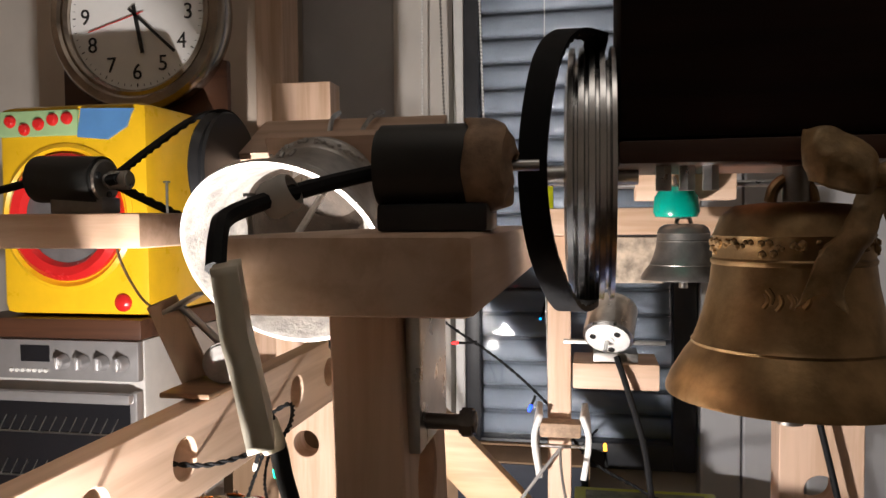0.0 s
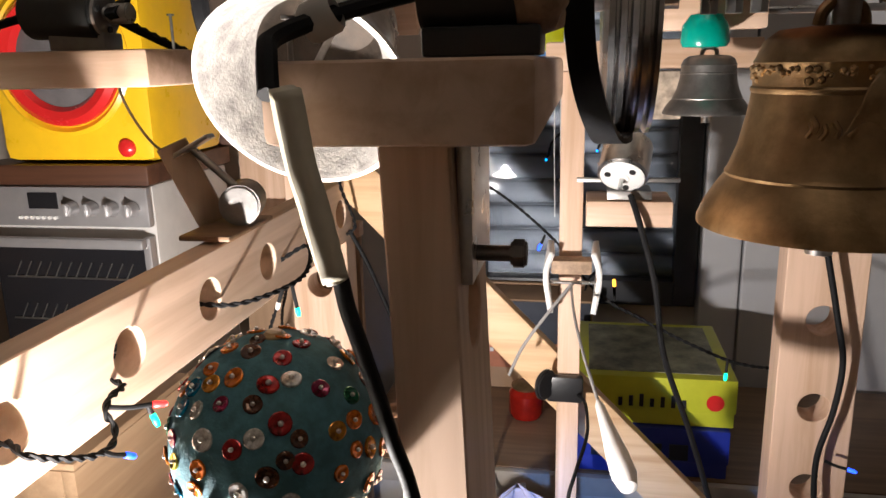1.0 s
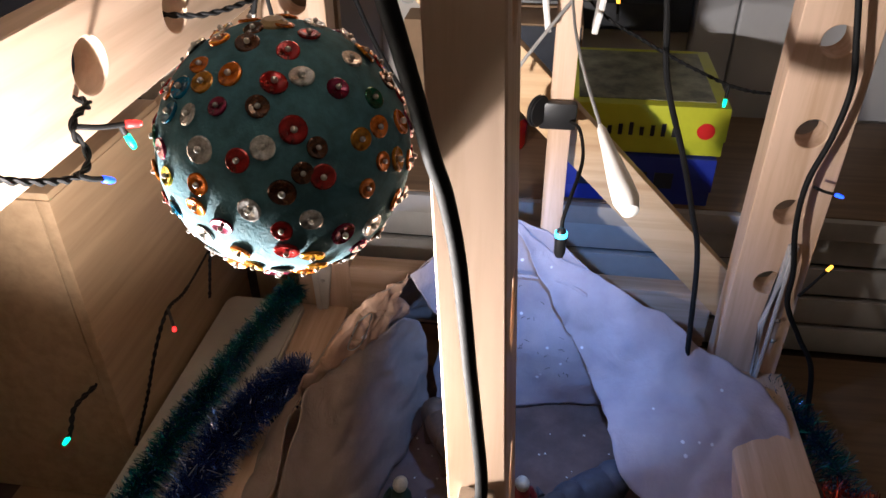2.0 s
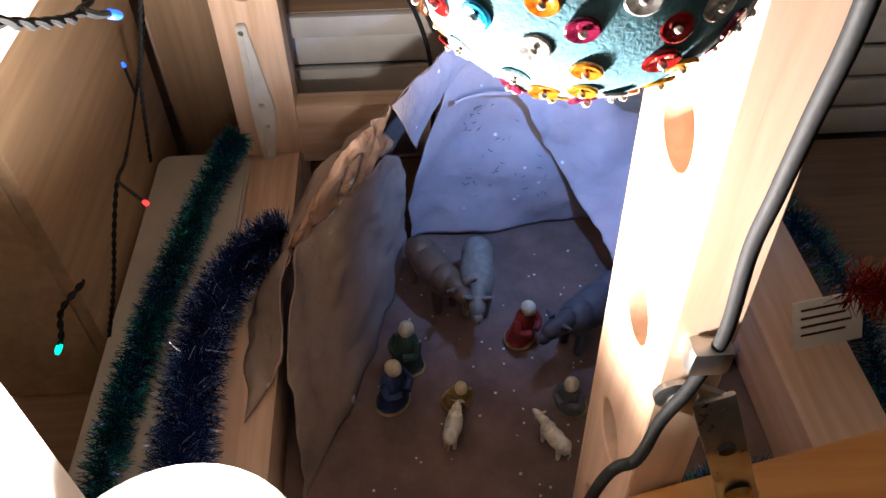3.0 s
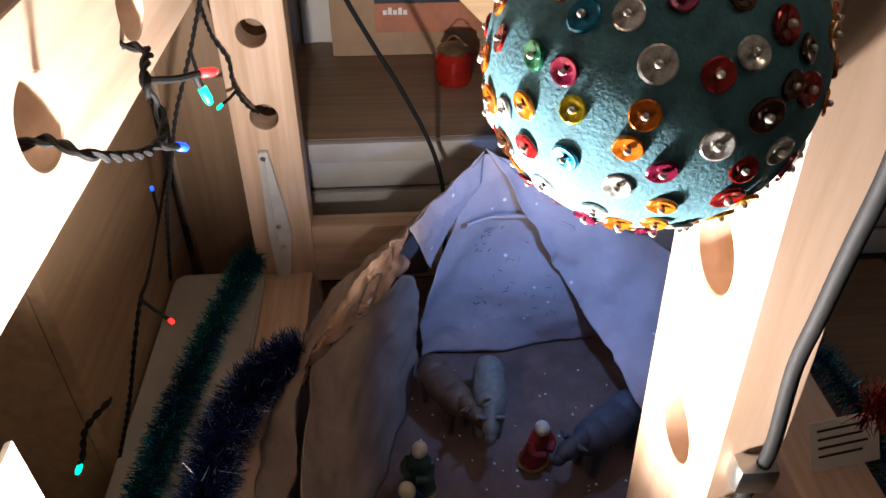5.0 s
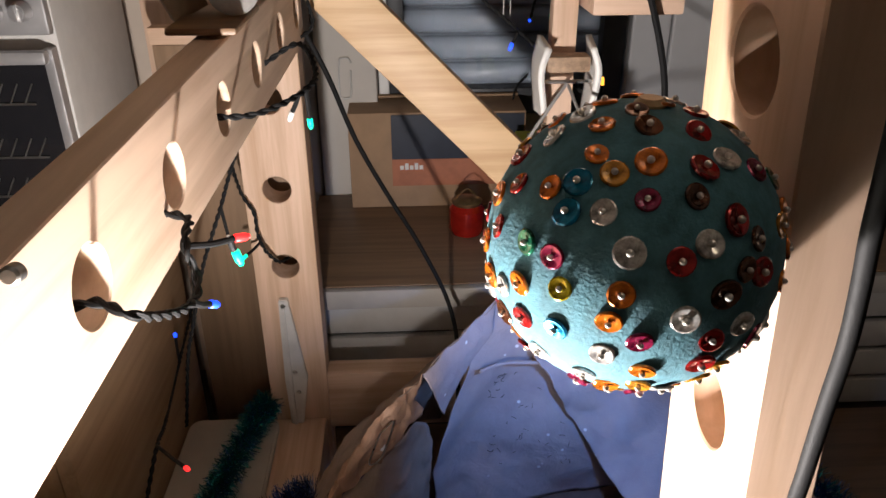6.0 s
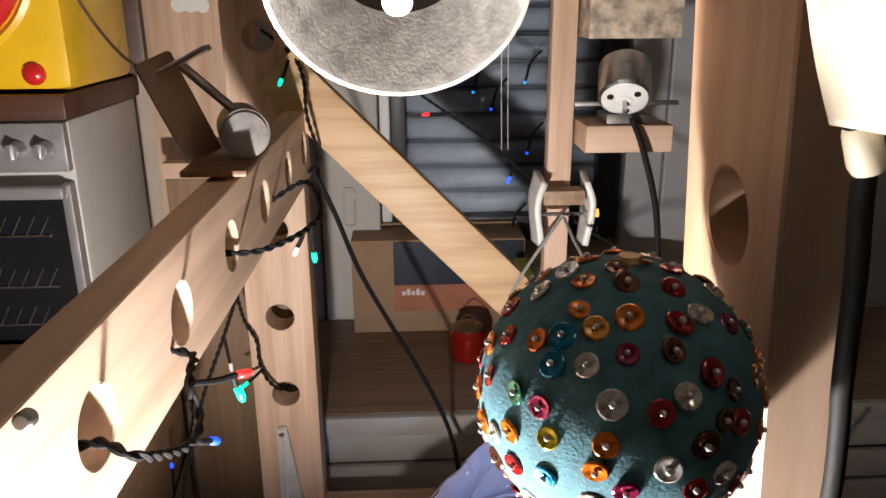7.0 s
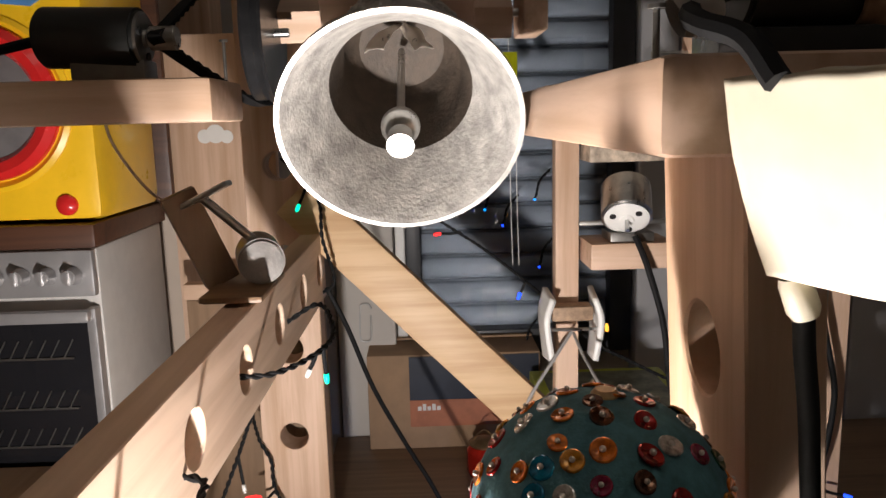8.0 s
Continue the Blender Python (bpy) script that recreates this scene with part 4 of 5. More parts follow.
# ---- striker on the side rail ----
st = thing("striker_block", (-0.30, 0.70, 0.69), "offcut of pine nailed upright on the rail's end", "wood block")
part("offcut", bar((-0.292, 0.712, 0.692), (-0.318, 0.700, 0.762), 0.014, 0.026, 0.001, (1, 0.5, 0)), hardboard, st)
part("base", box((-0.295, 0.655, 0.6872), (-0.250, 0.745, 0.692), 0.002), shelf_wood, st, "thin brown base board")
ham = thing("bell_hammer", (-0.255, 0.694, 0.72), "small steel hammer with round head on the rail", "bell hammer")
part("head", rod((-0.268, 0.732, 0.7105), (-0.256, 0.690, 0.7105), 0.0175, seg=32, bevel=0.002), bell_grey, ham)
part("shaft", rod((-0.262, 0.706, 0.722), (-0.298, 0.698, 0.758), 0.0035, seg=12), steel, ham)
part("tie_bar", bar((-0.318, 0.70, 0.750), (-0.276, 0.69, 0.770), 0.010, 0.004, 0.001), steel, ham)
part("cord", tube([(-0.31, 0.700, 0.753), (-0.335, 0.70, 0.762), (-0.365, 0.71, 0.80), (-0.375, 0.72, 0.835)], 0.0012, 6), tape, ham)

# ---- decorated ball ----
BC, BR = Vector((-0.0825, 0.351, 0.6885)), 0.0405
ball = thing("decorated_ball", (BC.x, BC.y, BC.z - BR), "teal felt ball studded with coloured sequins and beads", "ornament ball")
bm = bmesh.new()
bmesh.ops.create_icosphere(bm, subdivisions=5, radius=BR, matrix=Matrix.Translation(BC))
part("felt", bm, felt, ball)


def gem(name, c, rough=0.15, metal=0.55):
    return paint(name, c, rough, metal, 0.6, 420, coat=0.6)


gems = [gem("sequin_orange", (0.62, 0.16, 0.012)), gem("sequin_amber", (0.52, 0.22, 0.02)), gem("sequin_red", (0.32, 0.012, 0.012)), gem("sequin_plum", (0.22, 0.012, 0.05)),
        gem("sequin_clear", (0.62, 0.60, 0.58), 0.1), gem("sequin_blue", (0.0, 0.16, 0.30)), gem("sequin_green", (0.01, 0.12, 0.06)), gem("sequin_yellow", (0.55, 0.45, 0.02)), gem("sequin_brown", (0.10, 0.035, 0.015))]
gem_meshes = []
for g in gems:
    t = lathe([(0.0, 0.0001), (0.0010, 0.0001), (0.0022, 0.00055), (0.0032, 0.0006), (0.0036, 0.0003), (0.0036, -0.0003)], None, 16)
    gem_meshes.append(mesh_of("sequin", t, g))
bead_t = bmesh.new()
bmesh.ops.create_icosphere(bead_t, subdivisions=2, radius=0.00095)
bead_mesh = mesh_of("bead", bead_t, paint("clear_bead", (0.75, 0.72, 0.68), 0.08, 0.6))
random.seed(11)
# colour number: compass angle and height of the sequins that stand out
PLACED = {0: [(-150, 68), (-134, 55), (-102, 55), (-148, 38), (-148, 1), (-112, -2), (-26, 9), (-37, 1), (-16, -15)], 1: [(-120, 49), (-35, 22)], 2: [(-11, 72), (-168, 33), (-90, 21), (-65, 32), (-168, 15), (-56, 12)], 3: [(-103, 41), (-101, -9), (-35, 44), (-49, -18)], 4: [(-176, 54), (-120, 35), (-108, 23), (-79, 26), (-7, 52), (-53, 53), (-63, -6)], 5: [(-136, 43), (-135, 32), (-131, -11)], 6: [(-148, 17), (-16, 34)], 7: [(-130, 6)], 8: [(-103, 72), (-81, 42), (-64, 15), (-73, 8)]}
spots, hues = [], []
for hue in sorted(PLACED):
    for az, el in PLACED[hue]:
        az, el = radians(az), radians(el)
        spots.append(Vector((math.cos(el) * math.cos(az), math.cos(el) * math.sin(az), math.sin(el))))
        hues.append(hue)
tries = 0
while len(spots) < 165 and tries < 6000:
    tries += 1
    z = random.uniform(-1, 1)
    a = random.uniform(0, 2 * math.pi)
    d = Vector((math.sqrt(1 - z * z) * math.cos(a), math.sqrt(1 - z * z) * math.sin(a), z))
    if all(d.dot(o) < math.cos(0.192) for o in spots):
        spots.append(d)
inv = Matrix.Translation(-Vector(ball.location))
for i, d in enumerate(spots):
    k = hues[i] if i < len(hues) else random.choices(range(9), (24, 10, 20, 12, 20, 4, 3, 1, 18))[0]
    m = d.to_track_quat("Z", "Y").to_matrix().to_4x4()
    m.translation = BC + d * (BR + 0.0002)
    o = new("sequin", gem_meshes[k])
    o.parent, o.matrix_parent_inverse, o.matrix_basis = ball, inv, m @ Matrix.Scale(random.uniform(0.85, 1.15), 4) @ Matrix.Rotation(random.uniform(-0.22, 0.22), 4, "X") @ Matrix.Rotation(random.uniform(-0.22, 0.22), 4, "Y")
    b = new("bead", bead_mesh)
    b.parent = o
    b.matrix_basis = Matrix.Translation((0, 0, 0.0010))
part("cap", lathe([(0.0, 0.002), (0.003, 0.0018), (0.0042, 0.0005), (0.0042, -0.001)], Matrix.Translation(BC + Vector((0.001, 0, BR))), 20), bow_gold, ball, "small gold cap")
part("peg", rod(BC + Vector((0.02, 0.02, 0)), BC + Vector((0.05, 0.03, 0)), 0.003, seg=12), hardboard, ball)

# ---- ivory sleeve and black cable in front of the bearer ----
sl = thing("sleeved_cable", (-0.06, 0.31, 0.78), "black cable with a soft ivory sleeve and white tape", "cable")
away = Vector((-0.42, 0.91, 0.0))
rows_ = []
for p, a, b in (((-0.0585, 0.317, 0.820), 0.002, -0.044), ((-0.056, 0.3165, 0.804), 0.002, -0.044), ((-0.052, 0.3155, 0.788), 0.002, -0.043), ((-0.0475, 0.314, 0.773), 0.002, -0.040)):
    rows_.append([Vector(p) + away * (a + (b - a) * k / 4) for k in range(5)])
thicken(part("sleeve", sheet(rows_, 16, 24, 0.0005, 2.0, 60), ivory, sl, "flat ivory tape sleeve"), 0.0068)
part("collar", lathe([(0.0034, 0.006), (0.0040, 0.004), (0.0041, -0.003), (0.0032, -0.005)], Matrix.Translation((-0.0440, 0.3115, 0.767)) @ Matrix.Rotation(radians(-20), 4, "Y"), 20), ivory, sl, "white tape collar")
part("cable", tube([(-0.0465, 0.309, 0.778), (-0.0424, 0.3130, 0.765), (-0.0405, 0.3147, 0.7527), (-0.0371, 0.3176, 0.737), (-0.0339, 0.3213, 0.7205), (-0.0305, 0.3252, 0.702), (-0.0270, 0.3285, 0.687), (-0.0239, 0.3315, 0.6658), (-0.0219, 0.3355, 0.640), (-0.020, 0.339, 0.611), (-0.018, 0.3425, 0.584), (-0.0145, 0.342, 0.546), (-0.0155, 0.342, 0.527), (-0.0205, 0.340, 0.508), (-0.027, 0.339, 0.488), (-0.033, 0.335, 0.465), (-0.045, 0.338, 0.43), (-0.05, 0.36, 0.2), (-0.05, 0.38, 0.031)], 0.0027, 14), black_rubber, sl)
part("clip", box((-0.0245, 0.338, 0.520), (-0.0085, 0.3485, 0.534), 0.003), steel, sl, "shiny cable clip")
part("clip", lathe([(0.0058, -0.006), (0.007, -0.004), (0.007, 0.004), (0.0058, 0.006)], Matrix.Translation((-0.057, 0.353, 0.8405)) @ Matrix.Rotation(radians(65), 4, "Y"), 18), grey_pl, sl, "grey cable clip")

# ---- white clamp and hanging things on the stick ----
cp = thing("spring_clamp", (0.018, 0.925, 0.60), "white plastic clamp gripping the slim upright", "clamp")
for dx, s in ((-0.022, -1), (0.028, 1)):
    rows_ = [[(0.018 + dx - 0.003 * s, 0.905, 0.620), (0.018 + dx + 0.004 * s, 0.903, 0.595), (0.018 + dx - 0.002 * s, 0.905, 0.552)], [(0.018 + dx, 0.945, 0.626), (0.018 + dx + 0.004 * s, 0.948, 0.595), (0.018 + dx, 0.945, 0.548)]]
    thicken(part("jaw", sheet(rows_, 12, 8, 0.0006), white_pl, cp), 0.006)
part("pin", rod((-0.006, 0.915, 0.585), (0.05, 0.915, 0.585), 0.002), steel, cp)
part("saddle", box((-0.002, 0.906, 0.596), (0.042, 0.930, 0.612), 0.003), tape, cp)
part("wire", tube([(0.02, 0.914, 0.583), (0.0, 0.90, 0.56), (-0.03, 0.885, 0.52), (-0.045, 0.87, 0.49)], 0.0018, 8), cable_grey, cp)

sp = thing("felt_beater", (0.055, 0.70, 0.51), "white drop-shaped beater hanging on a grey wire", "beater")
part("wire", tube([(0.020, 0.905, 0.584), (0.024, 0.86, 0.568), (0.034, 0.80, 0.548), (0.048, 0.735, 0.528)], 0.0016, 8), cable_grey, sp)
dv = (Vector((0.071, 0.640, 0.500)) - Vector((0.048, 0.735, 0.528))).normalized()
q = dv.to_track_quat("Z", "Y").to_matrix().to_4x4()
q.translation = Vector((0.048, 0.735, 0.528))
part("drop", lathe([(0.002, -0.002), (0.004, 0.004), (0.006, 0.030), (0.0095, 0.065), (0.0105, 0.085), (0.007, 0.098), (0.0, 0.102)], q, 24), white_pl, sp)

pend = thing("pendant_lamp", (0.0235, 0.727, 0.42), "small black pendant lamp with a blue light, clipped on the upright", "pendant lamp")
part("clip", box((-0.006, 0.918, 0.438), (0.036, 0.930, 0.470), 0.004), black_plastic, pend)
part("clip_wheel", rod((-0.010, 0.916, 0.462), (-0.004, 0.912, 0.462), 0.018, seg=24, bevel=0.002), black_plastic, pend)
part("cable", tube([(0.03, 0.916, 0.450), (0.038, 0.87, 0.462), (0.040, 0.80, 0.464), (0.030, 0.745, 0.454), (0.0240, 0.728, 0.440), (0.0235, 0.727, 0.430)], 0.0018, 8), black_rubber, pend)
part("head", lathe([(0.002, 0.016), (0.004, 0.014), (0.0055, 0.008), (0.0055, -0.010), (0.004, -0.015), (0.0, -0.016)], pose(0.0235, 0.727, 0.414), 20), black_plastic, pend)
part("lens", lathe([(0.0, 0.0), (0.0058, 0.0), (0.0058, 0.0045), (0.0, 0.0045)], pose(0.0235, 0.727, 0.421), 20), glow("cyan_light", (0.05, 0.55, 1.0), 5), pend, "glowing cyan lens")

# red gift lantern
gift = thing("red_lantern", (-0.035, 1.20, 0.262), "glossy red glass lantern with gold lid", "lantern")
part("glass", lathe([(0.0, 0.0), (0.024, 0.001), (0.028, 0.01), (0.028, 0.042), (0.022, 0.050), (0.0, 0.051)], pose(-0.052, 1.235, 0.2615), 24), red_gloss, gift)
part("lid", lathe([(0.023, 0.0), (0.024, 0.004), (0.015, 0.009), (0.0, 0.010)], pose(-0.052, 1.235, 0.312), 24), bronze, gift)
part("handle", tube([(-0.072, 1.235, 0.317), (-0.052, 1.235, 0.335), (-0.032, 1.235, 0.317)], 0.001, 6), bronze, gift)

# hanging painted star in the window
hang = thing("window_ornament", (-0.01, 1.2, 0.84), "painted blue and yellow glass ornament on two threads", "ornament")
part("body", box((-0.028, 1.197, 0.835), (0.0, 1.203, 0.90), 0.002), paint("yellow_glass", (0.40, 0.42, 0.01), 0.2), hang)
part("foot", bar((-0.03, 1.2, 0.838), (-0.012, 1.2, 0.810), 0.005, 0.016, 0.002, (1, 0, 0)), blue_pl, hang)
part("foot", bar((-0.002, 1.2, 0.838), (0.014, 1.2, 0.812), 0.005, 0.016, 0.002, (1, 0, 0)), blue_pl, hang)
for dx in (-0.012, -0.003):
    part("thread", tube([(dx, 1.2, 0.815), (dx + 0.001, 1.2, 0.70), (dx + 0.003, 1.2, 0.60)], 0.0007, 6), paper, hang)
part("thread", tube([(-0.012, 1.2, 0.90), (-0.012, 1.2, 1.98)], 0.0005, 6), paper, hang)

# ---- string lights ----
led_t = lathe([(0.0, 0.0062), (0.0014, 0.0055), (0.0021, 0.003), (0.0021, -0.003), (0.0, -0.003)], None, 10)
led_src = bpy.data.meshes.new("bulb")
led_t.to_mesh(led_src)
led_t.free()
LED = {"green": glow("led_green", (0.0, 0.8, 0.42), 3), "blue": glow("led_blue", (0.01, 0.06, 1.0), 4), "red": glow("led_red", (1.0, 0.02, 0.02), 3.5), "cyan": glow("led_cyan", (0.0, 0.28, 1.0), 3), "amber": glow("led_amber", (1.0, 0.45, 0.05), 3),
       "off": paint("led_clear", (0.7, 0.68, 0.64), 0.1)}


def string_lights(pts, bulbs, label, r=0.0013):
    """Two black wires wound together, with small bulbs on short leads."""
    th = thing("string_lights", pts[0], label, "string lights", "strings of coloured lights")
    steps = 14
    if r > 0.0016:
        part("cable", tube(pts, r, 12), black_rubber, th)
    else:
        part("wire", tube(pts, r, 6, steps, None, True, 330, r * 0.9), black_rubber, th)
        part("wire", tube(pts, r, 6, steps, None, True, 330, -r * 0.9), black_rubber, th)
    for at, tip, c in bulbs:
        at, tip = Vector(at), Vector(tip)
        d = (tip - at).normalized()
        mid = tip - d * 0.006
        ld = part("socket", tube([at, (at + mid) / 2 + Vector((0, 0, -0.001)), mid], 0.0017, 8), black_rubber, th)
        me = led_src.copy()
        me.materials.append(LED[c])
        me.shade_smooth()
        qq = d.to_track_quat("Z", "Y").to_matrix().to_4x4()
        qq.translation = tip - d * 0.002
        b = new("bulb", me)
        b.parent = ld
        b.matrix_basis = qq
    return th


string_lights([(-0.3250, 0.3917, 0.6160), (-0.2728, 0.4160, 0.6346), (-0.2507, 0.4102, 0.6334), (-0.2461, 0.4276, 0.6218), (-0.2438, 0.4543, 0.6090), (-0.2426, 0.4694, 0.6090), (-0.2438, 0.4740, 0.6172), (-0.2449, 0.4694, 0.6288), (-0.2461, 0.4775, 0.6346), (-0.2519, 0.4984, 0.6334), (-0.2809, 0.5077, 0.6334)],
              [((-0.2438, 0.4717, 0.6311), (-0.2250, 0.4960, 0.6230), "red"), ((-0.2426, 0.4590, 0.6090), (-0.2391, 0.4798, 0.5951), "blue"), ((-0.2300, 0.4900, 0.6240), (-0.2275, 0.4920, 0.6130), "green")], "black twisted string lights threaded through the rail's holes")
string_lights([(-0.2763, 0.6345, 0.6409), (-0.2427, 0.6450, 0.6388), (-0.2154, 0.6797, 0.6430), (-0.2091, 0.7164, 0.6482), (-0.2259, 0.7637, 0.6588), (-0.2553, 0.7668, 0.6430)],
              [((-0.2143, 0.6902, 0.6441), (-0.2143, 0.7007, 0.6136), "green"), ((-0.2175, 0.6765, 0.6430), (-0.2259, 0.6849, 0.6241), "off")], "black twisted string lights looping out of the rail")
string_lights([(-0.292, 0.99, 0.352), (-0.300, 0.965, 0.360), (-0.312, 0.958, 0.378), (-0.320, 0.962, 0.398), (-0.322, 0.965, 0.424), (-0.335, 0.965, 0.455), (-0.330, 0.93, 0.52), (-0.29, 0.87, 0.60)],
              [((-0.317, 0.96, 0.39), (-0.332, 0.93, 0.385), "green")], "black twisted string lights hanging between rail and post")
string_lights([(-0.262, 0.80, 0.62), (-0.30, 0.83, 0.55), (-0.328, 0.85, 0.484), (-0.342, 0.85, 0.45), (-0.356, 0.85, 0.415), (-0.375, 0.85, 0.35), (-0.387, 0.85, 0.308), (-0.40, 0.84, 0.22)],
              [((-0.328, 0.85, 0.482), (-0.323, 0.845, 0.450), "off")], "thin black string lights hanging under the rail")
string_lights([(-0.30, 1.03, 0.77), (-0.26, 0.965, 0.748), (-0.245, 0.935, 0.725), (-0.242, 0.92, 0.690), (-0.235, 0.945, 0.640), (-0.258, 0.96, 0.62)],
              [((-0.262, 0.955, 0.742), (-0.268, 0.93, 0.722), "green")], "black string lights over the rail's end")
string_lights([(-0.265, 1.0, 0.82), (-0.20, 1.02, 0.76), (-0.13, 1.04, 0.70), (-0.06, 1.05, 0.65), (0.0, 1.03, 0.602), (0.05, 0.96, 0.56), (0.10, 0.96, 0.53), (0.16, 0.96, 0.50), (0.22, 0.97, 0.475), (0.30, 1.0, 0.46)],
              [((-0.158, 1.035, 0.722), (-0.146, 1.03, 0.734), "green"), ((-0.09, 1.045, 0.675), (-0.12, 1.05, 0.672), "red"), ((-0.015, 1.03, 0.612), (-0.022, 1.03, 0.595), "blue"), ((0.07, 0.96, 0.55), (0.068, 0.955, 0.575), "amber"), ((0.20, 0.965, 0.483), (0.198, 0.96, 0.462), "green")], "black string lights slung across the back of the frame")
string_lights([(-0.425, 1.035, 0.33), (-0.425, 1.018, 0.284), (-0.424, 0.922, 0.250), (-0.405, 0.80, 0.262), (-0.392, 0.735, 0.285), (-0.395, 0.70, 0.26), (-0.41, 0.68, 0.20), (-0.43, 0.665, 0.14)],
              [((-0.392, 0.735, 0.285), (-0.334, 0.648, 0.335), "red"), ((-0.424, 0.922, 0.252), (-0.40, 0.86, 0.33), "blue")], "thin string lights down the brown box")
string_lights([(0.268, 0.893, 0.653), (0.289, 0.893, 0.563), (0.299, 0.893, 0.513), (0.295, 0.893, 0.458), (0.284, 0.893, 0.405), (0.286, 0.893, 0.349), (0.298, 0.893, 0.289), (0.304, 0.895, 0.239), (0.33, 0.895, 0.189), (0.35, 0.88, 0.15), (0.36, 0.86, 0.05)],
              [((0.292, 0.894, 0.40), (0.318, 0.885, 0.395), "blue"), ((0.315, 0.90, 0.25), (0.335, 0.89, 0.30), "amber")], "black cable with coloured bulbs taped down the rear post", 0.0032)
for p, c in (((-0.032, 1.40, 0.658), "cyan"), ((0.053, 1.40, 0.673), "cyan"), ((-0.002, 1.40, 0.63), "blue"), ((0.060, 1.40, 0.556), "blue"), ((0.035, 1.40, 0.415), "blue"), ((-0.378, 0.523, 0.312), "green"), ((0.40, 0.62, 0.24), "red"), ((0.43, 0.75, 0.26), "green")):
    pv = Vector(p)
    string_lights([pv + Vector((0.03, 0.02, 0.05)), pv + Vector((0.01, 0.012, 0.03)), pv + Vector((0.004, 0.006, 0.01)), pv + Vector((0, 0.004, 0.0))], [(pv + Vector((0, 0.004, 0)), pv, c)], "single coloured bulb of a string behind the frame")
cb = thing("black_cable", (-0.20, 0.99, 0.6), "plain black cable hanging behind the brace", "cable")
part("cable", tube([(-0.245, 0.955, 0.63), (-0.225, 0.965, 0.58), (-0.20, 0.985, 0.50), (-0.165, 1.005, 0.42), (-0.13, 1.015, 0.35), (-0.095, 1.01, 0.27), (-0.085, 0.96, 0.22), (-0.09, 0.93, 0.1), (-0.1, 0.93, 0.032)], 0.0028, 10), black_rubber, cb)

# ---- work lamp below the view ----
wl = thing("work_lamp", (LAMP.x, LAMP.y, 0.0), "small round work lamp shining up into the frame", "lamp")
q = Vector((0.02, 0.10, 1.0)).to_track_quat("Z", "Y").to_matrix().to_4x4()
q.translation = LAMP
part("reflector", lathe([(0.012, -0.045), (0.036, -0.034), (0.056, 0.0), (0.0545, 0.0), (0.034, -0.030), (0.0, -0.032)], q, 56), white_pl, wl)
part("bulb", lathe([(0.0, 0.0), (0.024, -0.001), (0.047, -0.003), (0.051, -0.007), (0.034, -0.027), (0.0, -0.028)], q, 48), glow("lamp_bulb", (1.0, 0.93, 0.82), 60), wl, "glowing lamp bulb")
e0 = Vector((-0.283, 0.360, 0.44))
ea = Vector((-0.015, 0.018, 0.060)).normalized()
eb = Vector((0.001, -0.033, 0.060)).normalized()
eb = (eb - ea * eb.dot(ea)).normalized()
fm = Matrix((ea, eb, ea.cross(eb))).transposed().to_4x4()
fm.translation = e0
part("side_flap", box((-0.04, 0.0, -0.0035), (0.085, 0.09, 0.0), 0.0012, fm), white_pl, wl, "white lacquered side flap")
part("flap_arm", rod(fm @ Vector((-0.036, 0.01, -0.002)), q @ Vector((-0.02, 0.01, -0.04)), 0.003, seg=10), black_plastic, wl)
part("stem", tube([q @ Vector((0, 0, -0.044)), (LAMP.x - 0.02, LAMP.y - 0.03, 0.38), (LAMP.x - 0.02, LAMP.y - 0.05, 0.2), (LAMP.x - 0.02, LAMP.y - 0.05, 0.01)], 0.005, 12), black_plastic, wl)
part("base", lathe([(0.0, 0.012), (0.03, 0.011), (0.036, 0.004), (0.036, 0.0), (0.0, 0.0)], pose(LAMP.x - 0.02, LAMP.y - 0.05, FLOOR + 0.001), 32), black_plastic, wl)

# ---- crib under the frame ----
base = thing("base_board", (0.0, 0.6, 0.0), "broad dark board under the crib scene", "board")
part("board", box((-0.62, 0.05, 0.001), (0.62, 1.06, 0.024), 0.003), shelf_wood, base)
gcl = thing("ground_cloth", (0.0, 0.65, 0.025), "dull purple-brown cloth covering the crib floor", "cloth")
gr = bmesh.new()
bmesh.ops.create_grid(gr, x_segments=70, y_segments=60, size=1)
for v in gr.verts:
    v.co = Vector((v.co.x * 0.40, 0.66 + v.co.y * 0.30, 0.0285 + 0.003 * noise.noise(Vector((v.co.x * 7, v.co.y * 6, 0)))))
part("cloth", gr, ground_cloth, gcl)

tent = thing("crib_tent", (0.0, 0.85, 0.03), "lilac cloth tent with white stars, draped and torn open", "cloth tent")
RIDGE = [(-0.042, 0.925, 0.321), (-0.090, 0.860, 0.316), (-0.1355, 0.795, 0.312), (-0.172, 0.745, 0.303), (-0.226, 0.738, 0.226), (-0.247, 0.70, 0.190), (-0.250, 0.62, 0.150)]
L = [RIDGE,
     [(-0.080, 0.955, 0.22), (-0.140, 0.905, 0.22), (-0.192, 0.845, 0.22), (-0.228, 0.795, 0.212), (-0.264, 0.745, 0.168), (-0.276, 0.68, 0.146), (-0.268, 0.60, 0.124)],
     [(-0.110, 0.970, 0.11), (-0.170, 0.945, 0.12), (-0.225, 0.885, 0.125), (-0.262, 0.82, 0.122), (-0.288, 0.75, 0.121), (-0.297, 0.66, 0.119), (-0.285, 0.57, 0.118)]]
thicken(part("outer_flap", sheet(L, 60, 44, 0.007, 1.0, 22), lamplit_cloth, tent, "outer side of the cloth, coloured brownish for warm lamplight"), 0.0012)
